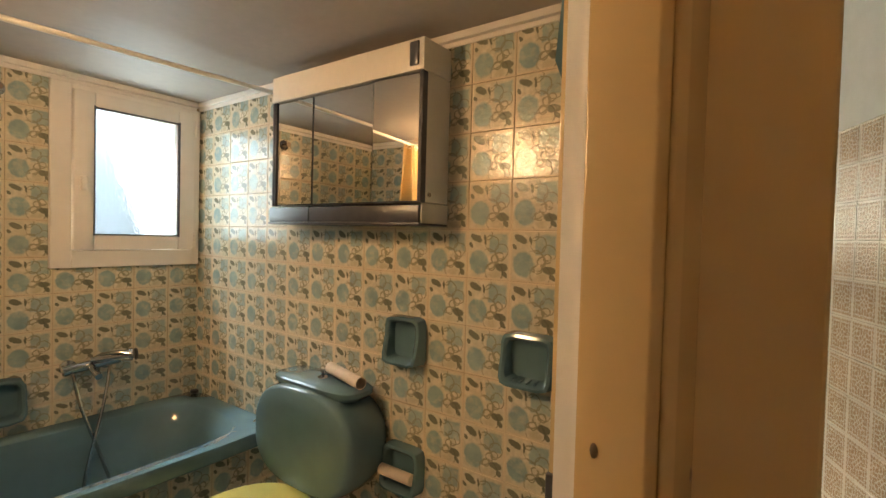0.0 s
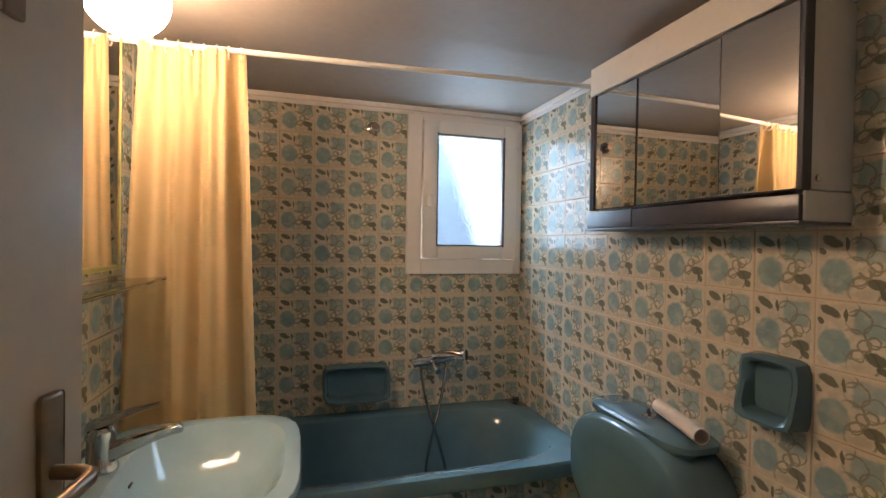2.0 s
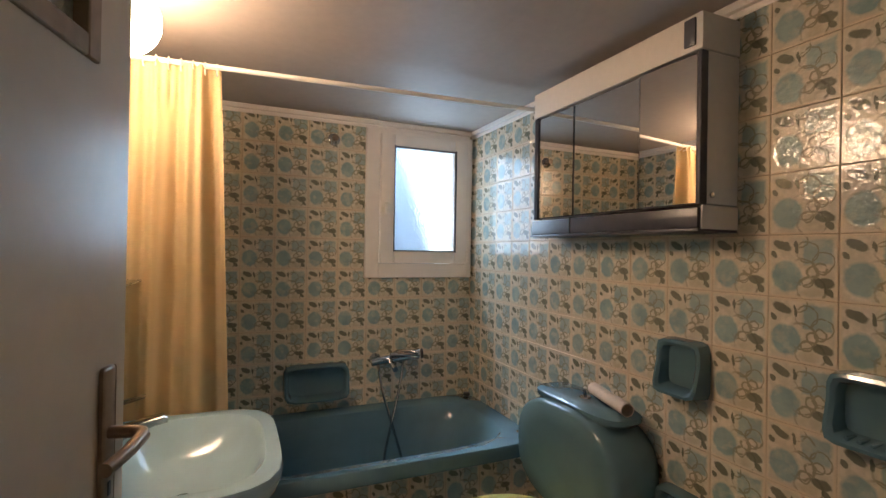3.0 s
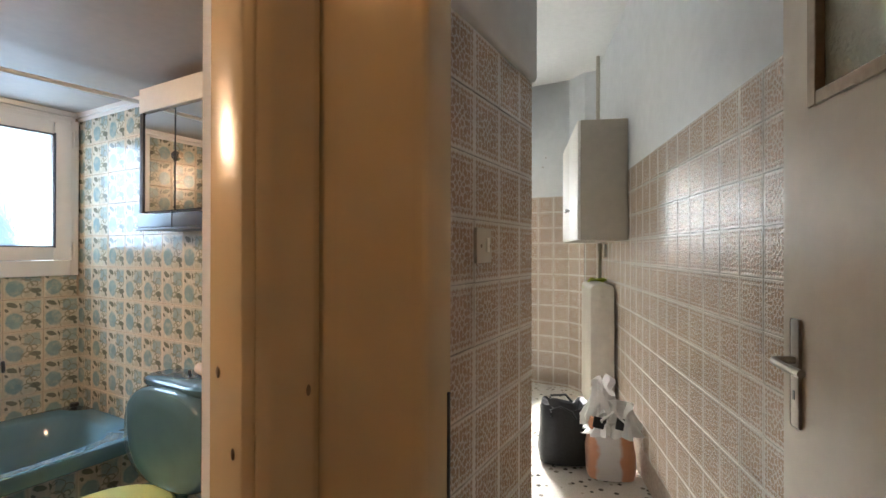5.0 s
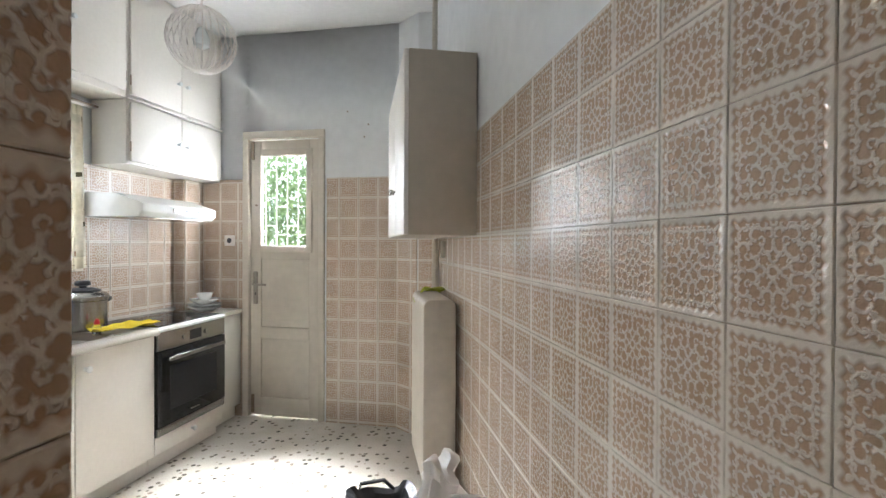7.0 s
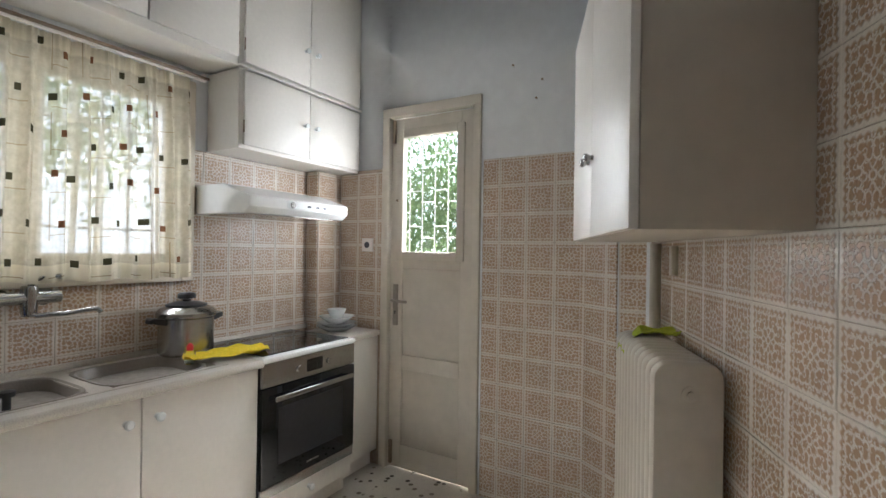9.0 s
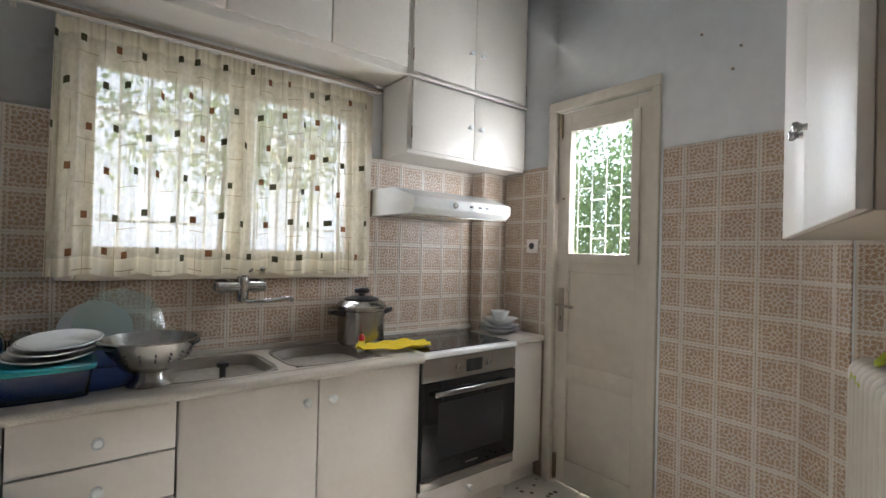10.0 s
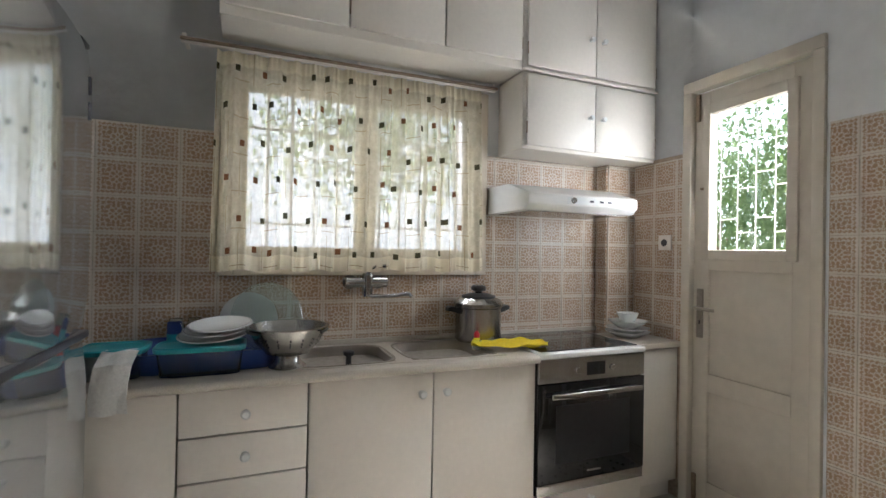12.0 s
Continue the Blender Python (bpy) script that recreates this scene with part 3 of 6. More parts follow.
# plaster lip over the passage tiles
structure("trim_plaster_lip", rbox(0.395, PX + 0.022, -0.33, PY + 0.02, 1.82, KC, 0.018, 3), M_WALL, "rounded white plaster edge over the passage tiles", "plaster")

# ---- doors, frames and windows ----
def lever_handle(parent, m, plate_h=0.2, material=None, w=0.036):
    """A long plate with a lever; local x along the door to the lever's tip, y out of the door, z up; the lever's axis is at the origin."""
    material = material or M_HANDLE
    h = part("handle", rbox(-w / 2, w / 2, 0, 0.007, -plate_h * 0.62, plate_h * 0.38, 0.006, 3, m), material, parent, "worn metal lever handle on a long plate")
    part("lever", sweep([m @ Vector(p) for p in ((0, 0.005, 0), (0, 0.035, 0), (0.004, 0.048, 0), (0.016, 0.054, 0), (0.06, 0.056, -0.002), (0.112, 0.052, -0.004))], 0.0085), material, h)
    part("keyhole", rbox(-0.004, 0.004, 0.0065, 0.0085, -0.085, -0.065, 0.001, 1, m), M_BLACK, h)
    return h


# bathroom door frame: right jamb with its stop, head, left jamb
frame_b = thing("door_frame", (0.4, -0.73, 0), "glossy cream painted wooden frame of the bathroom door", "door frame", kind="structure")
bm = prism([(0.366, -0.66), (0.366, -0.722), (0.392, -0.722), (0.396, -0.735), (0.455, -0.737), (0.463, -0.730), (0.463, -0.66)][::-1], 0, 1.95, 0.002)
part("jamb", bm, M_CREAM, frame_b)
part("jamb", rbox(0.366, 0.463, -1.49, -1.43, 0, 1.95, 0.003), M_CREAM, frame_b)
part("head", rbox(0.366, 0.463, -1.43, -0.73, 1.93, 1.98, 0.003), M_CREAM, frame_b)
part("architrave", prism([(0.463, -0.727), (0.468, -0.728), (0.474, -0.715), (0.480, -0.655), (0.476, -0.640), (0.463, -0.638)], 0, 2.02, 0.002), M_CREAM, frame_b)
for z in (1.10, 1.03):
    part("strike_plate", rbox(0.3645, 0.379, -0.7255, -0.718, z - 0.021, z + 0.021, 0.001, 1), M_DARKTRIM, frame_b, "dark strike plate")
for x, y, z in ((0.413, -0.7365, 1.160), (0.440, -0.7368, 1.072)):
    part("knot", lathe([(0.0, 0.0015), (0.003, 0.001), (0.0045, 0)], (x, y, z), pose(0, 0, 0, 90), 10, 0.8, 1.6), M_BRONZE, frame_b, "chipped spot in the paint")
part("knot", lathe([(0.0, 0.0015), (0.003, 0.001), (0.0045, 0)], (0.4795, -0.662, 1.13), pose(0, 0, 0, 0, 90, -5), 10, 1.6, 0.8), M_BRONZE, frame_b, "chipped spot in the paint")

# corner post between the two doors, frame of the passage door
frame_p = thing("door_frame", (0.5, -0.4, 0), "cream painted wooden corner post and frame of the passage door", "door frame", kind="structure")
part("post", prism([(0.412, -0.636), (0.458, -0.634), (0.566, -0.566), (0.577, -0.560), (0.581, -0.552), (0.580, -0.488), (0.572, -0.478), (0.470, -0.345), (0.412, -0.345)], 0, 2.08, 0.002), M_CREAM, frame_p)
part("head", rbox(0.547, 1.34, -0.44, -0.325, 2.02, 2.09, 0.003), M_CREAM, frame_p)
part("jamb", rbox(1.30, 1.36, -0.44, -0.325, 0, 2.02, 0.003), M_CREAM, frame_p)
part("strike_plate", rbox(0.570, 0.5835, -0.499, -0.494, 0.94, 1.10, 0.001, 1), M_BLACK, frame_p, "dark worn strike plate")

# bathroom door, ajar
BDH = pose(0.36, -1.425, 0, 0, 0, 167.6)       # hinge; local x along the leaf, -y towards the room
def leaf(name, m, width, height, thick, label, glass, material, handle_side, knob):
    """A flush door with a glazed light at the top; local x from the hinge, y across the leaf."""
    d = thing(name, m.translation, label, "door", kind="structure")
    z0, z1, in0, in1 = glass
    bm = bmesh.new()
    for a in ((0, in0, 0.01, height), (width - in1, width, 0.01, height), (in0, width - in1, 0.01, z0), (in0, width - in1, z1, height)):
        box(bm, a[0], a[1], -thick / 2, thick / 2, a[2], a[3])
    bmesh.ops.transform(bm, matrix=m, verts=bm.verts[:])
    part("panel", bm, material, d)
    bm = bmesh.new()
    t = thick / 2 + 0.006
    for a in ((in0 - 0.006, in0 + 0.022, z0 - 0.006, z1), (width - in1 - 0.022, width - in1 + 0.006, z0 - 0.006, z1), (in0 + 0.022, width - in1 - 0.022, z0 - 0.006, z0 + 0.022), (in0 + 0.022, width - in1 - 0.022, z1 - 0.022, z1)):
        for s0, s1 in ((-t, -0.006), (0.006, t)):
            box(bm, a[0], a[1], s0, s1, a[2], a[3], 0.002, 1)
    bmesh.ops.transform(bm, matrix=m, verts=bm.verts[:])
    part("glazing_bead", bm, M_BRONZE if knob == "dark" else material, d, "stained wooden glazing bead")
    part("pane", rbox(in0 + 0.003, width - in1 - 0.003, -0.003, 0.003, z0 + 0.003, z1 - 0.003, 0, m=m), M_RIPPLE, d, "rippled obscure glass pane")
    for side in (1, -1):
        mm = m @ pose(width - 0.055, side * thick / 2, 1.063) @ Matrix.Diagonal((-1, side, 1, 1))
        lever_handle(d, mm, 0.235, handle_side)
    for z in (0.25, 1.7):
        part("hinge", sweep([m @ Vector((-0.004, thick / 2, z - 0.045)), m @ Vector((-0.004, thick / 2, z + 0.045))], 0.006), M_BRONZE, d)
    return d


leaf("door_1", BDH, 0.70, 1.92, 0.04, "grey-cream painted bathroom door standing half open", (1.55, 1.84, 0.1, 0.1), M_DOOR, M_BRONZE, "dark")
PDH = SLANT @ pose(-2.555, 0.08, 0)
leaf("door_2", PDH, 0.715, 2.0, 0.04, "cream painted passage door folded open along the tiled wall", (1.60, 1.90, 0.11, 0.105), M_DOOR, M_HANDLE, "dark")


def garden_door():
    d = thing("door_3", (-1.17, KY, 0), "old cream wooden garden door with a glazed top light and iron grille", "door", kind="structure")
    y = KY + 0.012
    part("casing", rbox(-1.505, -1.455, KY - 0.02, KY + 0.04, 0, 2.125, 0.004), M_DOOR, d)
    part("casing", rbox(-0.885, -0.84, KY - 0.02, KY + 0.04, 0, 2.125, 0.004), M_DOOR, d)
    part("casing", rbox(-1.505, -0.84, KY - 0.02, KY + 0.04, 2.125, 2.18, 0.004), M_DOOR, d)
    x0, x1, t = -1.453, -0.887, 0.04
    for name, a in (("stile", (x0, x0 + 0.085, 0.01, 2.115)), ("stile", (x1 - 0.085, x1, 0.01, 2.115)), ("rail", (x0 + 0.085, x1 - 0.085, 2.03, 2.115)),
                    ("rail", (x0 + 0.085, x1 - 0.085, 1.21, 1.285)), ("rail", (x0 + 0.085, x1 - 0.085, 0.60, 0.69)), ("rail", (x0 + 0.085, x1 - 0.085, 0.01, 0.15))):
        part(name, rbox(a[0], a[1], y, y + t, a[2], a[3], 0.004), M_DOOR, d)
    for z0, z1 in ((0.15, 0.60), (0.69, 1.21)):
        part("panel", rbox(x0 + 0.083, x1 - 0.083, y + 0.014, y + 0.028, z0 - 0.002, z1 + 0.002, 0.002), M_DOOR, d)
    sash = part("sash", rbox(x0 + 0.05, x0 + 0.092, y - 0.014, y + 0.02, 1.262, 2.045, 0.003), M_DOOR, d, "small hinged window frame in the door")
    part("sash_bar", rbox(x1 - 0.105, x1 - 0.06, y - 0.014, y + 0.02, 1.262, 2.045, 0.003), M_DOOR, sash)
    part("sash_bar", rbox(x0 + 0.092, x1 - 0.105, y - 0.014, y + 0.02, 1.262, 1.312, 0.003), M_DOOR, sash)
    part("sash_bar", rbox(x0 + 0.092, x1 - 0.105, y - 0.014, y + 0.02, 1.995, 2.045, 0.003), M_DOOR, sash)
    pane = part("pane", rbox(x0 + 0.09, x1 - 0.103, y + 0.004, y + 0.008, 1.31, 1.997, 0), M_GLASS, sash, "clear glass pane")
    pane.visible_shadow = False
    lever_handle(d, pose(x0 + 0.042, y, 1.02) @ Matrix.Diagonal((1, -1, 1, 1)), 0.25)
    for z in (0.22, 1.05, 1.98):
        part("hinge", sweep([(x1 + 0.004, y - 0.006, z - 0.05), (x1 + 0.004, y - 0.006, z + 0.05)], 0.007), M_DOOR, d)
    for z0, z1 in ((1.97, 2.11), (0.03, 0.17)):
        part("bolt", rbox(x0 + 0.012, x0 + 0.032, y - 0.016, y - 0.001, z0, z1, 0.003), M_BRONZE, d, "dark rusted slide bolt")
    part("latch_knob", lathe([(0.0, 0.016), (0.007, 0.014), (0.008, 0.004), (0.005, 0)], (x0 + 0.06, y - 0.014, 1.62), pose(0, 0, 0, 90), 12), M_BRONZE, d)
    g = thing("window_grille", (-1.17, KY + 0.15, 1.25), "white painted iron grille outside the garden door glass", "grille")
    for i in range(6):
        x = -1.40 + i * 0.092
        part("bar", rbox(x - 0.003, x + 0.003, KY + 0.133, KY + 0.139, 1.22, 2.06, 0.002, 1), M_GRILLE, g)
    for i in range(6):
        x = -1.40 + i * 0.092 - 0.046
        for z in (1.40 + 0.07 * (i % 2), 1.62 + 0.07 * (i % 2), 1.84 + 0.07 * (i % 2)):
            part("bar", rbox(max(x - 0.04, -1.4), x + 0.04, KY + 0.131, KY + 0.141, z - 0.0028, z + 0.0028, 0.002, 1), M_GRILLE, g)
    return d


garden_door()


def bath_window():
    w = thing("window_1", (BX, -0.19, 1.17), "white plastic tilt window with frosted glass, closed", "window", kind="structure")
    y0, y1, z0, z1 = -0.512, 0.092, 1.172, 1.943
    x = BX + 0.004
    fr = bmesh.new()
    for a in ((y0, y0 + 0.072, z0, z1), (y1 - 0.035, y1, z0, z1), (y0 + 0.072, y1 - 0.035, z0, z0 + 0.075), (y0 + 0.072, y1 - 0.035, z1 - 0.025, z1)):
        box(fr, x, x + 0.022, a[0], a[1], a[2], a[3], 0.003, 1)
    part("window_frame", fr, M_PVC, w)
    sa = bmesh.new()
    s0, s1, t0, t1 = -0.435, 0.06, 1.249, 1.92
    for a in ((s0, s0 + 0.075, t0, t1), (s1 - 0.075, s1, t0, t1), (s0 + 0.075, s1 - 0.075, t0, t0 + 0.063), (s0 + 0.075, s1 - 0.075, t1 - 0.06, t1)):
        box(sa, x - 0.02, x + 0.034, a[0], a[1], a[2], a[3], 0.005, 2)
    sash = part("sash", sa, M_PVC, w)
    sl = bmesh.new()
    for a in ((s0 + 0.069, s0 + 0.075, t0 + 0.06, t1 - 0.055), (s1 - 0.075, s1 - 0.069, t0 + 0.06, t1 - 0.055), (s0 + 0.075, s1 - 0.075, t1 - 0.066, t1 - 0.06), (s0 + 0.075, s1 - 0.075, t0 + 0.063, t0 + 0.069)):
        box(sl, x + 0.018, x + 0.0355, *a)
    part("gasket", sl, M_DARKTRIM, sash, "dark rubber glazing seal")
    pane = part("pane", rbox(x + 0.006, x + 0.012, s0 + 0.073, s1 - 0.073, t0 + 0.061, t1 - 0.058, 0), M_FROST, sash, "frosted glass pane")
    pane.visible_shadow = False
    part("window_handle", rbox(x + 0.03, x + 0.055, s0 + 0.02, s0 + 0.045, 1.50, 1.56, 0.006), M_PVC, sash)
    for z in (1.30, 1.85):
        part("hinge", sweep([(x + 0.036, s1 + 0.006, z - 0.04), (x + 0.036, s1 + 0.006, z + 0.04)], 0.008), M_PVC, w)


bath_window()


def kitchen_window():
    w = thing("window_2", (KX, 1.82, 1.16), "wide wooden kitchen window in a cream frame", "window", kind="structure")
    y0, y1, z0, z1 = 1.18, 2.469, 1.16, 2.12
    fr = bmesh.new()
    for a in ((y0, y0 + 0.06, z0, z1), (y1 - 0.06, y1, z0, z1), (y0 + 0.06, y1 - 0.06, z0, z0 + 0.065), (y0 + 0.06, y1 - 0.06, z1 - 0.07, z1)):
        box(fr, KX + 0.003, KX + 0.04, a[0], a[1], a[2], a[3], 0.004, 1)
    part("window_frame", fr, M_DOOR, w)
    for a, b in ((1.242, 1.826), (1.828, 2.408)):
        sa = bmesh.new()
        for q in ((a, a + 0.05, 1.227, 2.048), (b - 0.05, b, 1.227, 2.048), (a + 0.05, b - 0.05, 1.227, 1.29), (a + 0.05, b - 0.05, 1.99, 2.048)):
            box(sa, KX - 0.05, KX - 0.012, q[0], q[1], q[2], q[3], 0.003, 1)
        sash = part("sash", sa, M_DOOR, w)
        pane = part("pane", rbox(KX - 0.034, KX - 0.03, a + 0.048, b - 0.048, 1.288, 1.992, 0), M_GLASS, sash, "clear glass pane")
        pane.visible_shadow = False
    part("window_latch", rbox(KX - 0.012, KX + 0.02, 1.80, 1.86, 1.60, 1.63, 0.005), M_BRONZE, w)
    g = thing("window_grille", (KX - 0.17, 1.82, 1.2), "white painted iron grille outside the kitchen window", "grille")
    for i in range(11):
        y = 1.27 + i * 0.111
        part("bar", rbox(KX - 0.176, KX - 0.164, y - 0.006, y + 0.006, 1.2, 2.08, 0.002, 1), M_GRILLE, g)
    for z in (1.40, 1.86):
        part("bar", rbox(KX - 0.1755, KX - 0.1645, 1.22, 2.43, z - 0.006, z + 0.006, 0.002, 1), M_GRILLE, g)


kitchen_window()


def cloth(name, path, z0, z1, material, depth, folds, parent=None, gather=0.6, ny=30, nx=160, seed=1, flare=1.0):
    """A hanging curtain along path (two ends), gathered in folds; UV in metres of cloth."""
    rnd = random.Random(seed)
    a, b = Vector(path[0]), Vector(path[1])
    along = (b - a)
    out = Vector((along.y, -along.x, 0)).normalized()
    ph = [rnd.uniform(0, 6.28) for _ in range(6)]
    me = bpy.data.meshes.new(name)
    vs, fs, uvs = [], [], []
    for j in range(ny + 1):
        v = j / ny
        z = z1 + (z0 - z1) * v
        for i in range(nx + 1):
            u = i / nx
            w = u * folds * 6.2832
            amp = depth * (0.35 + 0.65 * min(1, v * 3)) * (0.7 + 0.3 * math.sin(w * 0.31 + ph[0]))
            o = amp * (math.sin(w + 0.5 * math.sin(w * 0.5 + ph[1]) + ph[2] + 0.5 * v * math.sin(w * 0.23 + ph[5])) + 0.35 * math.sin(2.3 * w + ph[3] + v))
            if v < 0.09:
                o += 0.004 * math.sin(w * 4)
            sway = 0.012 * math.sin(u * 9 + ph[4]) * v
            p = a + along * (u + (u - 0.5) * (flare - 1) * v) + along.normalized() * sway + out * o
            dz = -0.006 * math.sin(w * 0.5 + ph[1]) * v
            vs.append((p.x, p.y, z + dz))
            uvs.append((u * along.length * (1 + gather), (z - z0)))
    for j in range(ny):
        for i in range(nx):
            k = j * (nx + 1) + i
            fs.append((k, k + 1, k + nx + 2, k + nx + 1))
    me.from_pydata(vs, [], fs)
    lay = me.uv_layers.new(name="cloth")
    for lp in me.loops:
        lay.data[lp.index].uv = uvs[lp.vertex_index]
    for p in me.polygons:
        p.use_smooth = True
    me.materials.append(material)
    ob = new(name, me)
    if parent:
        ob.parent = parent
        me.transform(WORLD[parent.name].inverted())
    return ob


kc = thing("window_curtain", (-1.83, 1.8, 1.19), "sheer cream curtain printed with small dark squares", "curtain")
cloth("cloth", ((-1.835, 1.168, 0), (-1.835, 2.385, 0)), 1.185, 2.10, M_NET, 0.038, 15, kc, 0.5, 30, 380, 4, 1.03)
rail = thing("curtain_rail", (-1.82, 1.75, 2.12), "double brown and white curtain rail under the wall cupboards", "curtain rail")
part("rail", rbox(-1.845, -1.825, 1.035, 2.465, 2.106, 2.122, 0.003), M_PVC, rail)
part("rail", rbox(-1.815, -1.80, 1.035, 2.465, 2.108, 2.12, 0.003), M_BRONZE, rail)
for y in (1.05, 1.75, 2.44):
    part("bracket", rbox(KX + 0.001, -1.80, y - 0.008, y + 0.008, 2.122, 2.132, 0.002, 1), M_PVC, rail)

# ---- bathroom things ----
def bathtub():
    t = thing("bathtub", (-1.53, -0.7, 0), "dusty blue enamelled bathtub with a tiled front", "bathtub")
    x0, x1, y0, y1, z = BX + 0.012, -1.165, BL + 0.012, BY - 0.012, 0.525
    cx, cy, hx, hy = (x0 + x1) / 2, (y0 + y1) / 2, (x1 - x0) / 2, (y1 - y0) / 2
    loops = [rounded(cx, cy, hx, hy, z - 0.055, 30), rounded(cx, cy, hx, hy, z - 0.008, 30), rounded(cx, cy, hx - 0.005, hy - 0.005, z, 20)]
    ix = cx + 0.005
    for k, (a, b, zz, pw) in enumerate(((0.062, 0.085, z, 5), (0.075, 0.10, z - 0.010, 5), (0.09, 0.14, z - 0.08, 4.5), (0.115, 0.2, z - 0.25, 4), (0.15, 0.27, z - 0.36, 3.5), (0.22, 0.4, z - 0.385, 3))):
        loops.append(rounded(ix, cy - 0.0, hx - a, hy - b, zz, pw))
    part("tub", loft(loops, True, False), M_BLUE, t)
    part("overflow", lathe([(0, 0.012), (0.024, 0.01), (0.03, 0.0)], (-1.50, BY - 0.137, 0.43), pose(0, 0, 0, 78), 20), M_CHROME, t, "chrome overflow rosette")
    part("plug_stopper", lathe([(0, 0.022), (0.018, 0.02), (0.02, 0.006), (0.013, 0)], (-1.83, BY - 0.05, z), None, 14), M_BLACK, t, "black rubber plug on the rim")
    return t


tub = bathtub()
apron = structure("trim_tub_front", rbox(-1.235, -1.2, BL, BY, 0, 0.468, 0), M_BGROUT, "tiled masonry front of the bathtub", "bath panel")


def soap_niche(name, m, w, h, depth, label, category, ribs=0):
    """A ceramic tray that hangs on the tiles; local x along the wall, y out of it, z up."""
    t = thing(name, m.translation, label, category)
    def ring(hx, hz, y, p=7, dz=0.0):
        return [m @ Vector((px, y, pz + dz)) for px, pz, _ in rounded(0, 0, hx, hz, 0, p, 32)]
    loops = [ring(w / 2, h / 2, 0.0), ring(w / 2, h / 2, 0.012), ring(w / 2 - 0.004, h / 2 - 0.004, 0.022 + depth * 0.35), ring(w / 2 - 0.012, h / 2 - 0.012, depth * 0.45 + 0.02),
             ring(w / 2 - 0.02, h / 2 - 0.02, depth * 0.42 + 0.015), ring(w / 2 - 0.026, h / 2 - 0.026, 0.012), ring(w / 2 - 0.04, h / 2 - 0.04, 0.008)]
    for lp in loops[2:5]:
        for v in lp:
            k = (m.inverted() @ v).z
            v += (m.to_3x3() @ Vector((0, 1, 0))) * max(0.0, (-k + h * 0.1)) * depth * 4.5
    part("tray", loft(loops), M_BLUE, t)
    for i in range(ribs):
        x = (i - (ribs - 1) / 2) * 0.022
        part("rib", rbox(x - 0.004, x + 0.004, 0.02, 0.02 + depth * 0.7, -h / 2 + 0.018, -h / 2 + 0.026, 0.002, 1, m), M_BLUE, t)
    return t


# local x runs against the world's x on the cabinet wall
NB = lambda x, z: Matrix.Translation((x, BY - 0.008, z)) @ Matrix(((-1, 0, 0, 0), (0, -1, 0, 0), (0, 0, 1, 0), (0, 0, 0, 1)))
soap_niche("soap_dish", NB(-0.485, 0.99), 0.155, 0.165, 0.05, "blue ceramic soap dish set in the wall tiles", "soap dish")
soap_niche("soap_dish", NB(-0.03, 1.00), 0.165, 0.155, 0.05, "wide blue ceramic soap dish with drainage ribs", "soap dish", 4)
tp = soap_niche("toilet_paper_holder", NB(-0.482, 0.555), 0.16, 0.155, 0.05, "blue ceramic toilet paper holder with a bare roll", "paper holder")
part("roller", sweep([(-0.55, BY - 0.06, 0.545), (-0.415, BY - 0.06, 0.545)], 0.019, 16), M_CARD, tp, "pale cardboard roll")
NW = Matrix.Translation((BX + 0.008, -0.74, 0.664)) @ Matrix(((0, 1, 0, 0), (1, 0, 0, 0), (0, 0, 1, 0), (0, 0, 0, 1)))
soap_niche("soap_shelf", NW, 0.315, 0.175, 0.06, "long blue ceramic soap shelf over the bathtub", "soap dish")


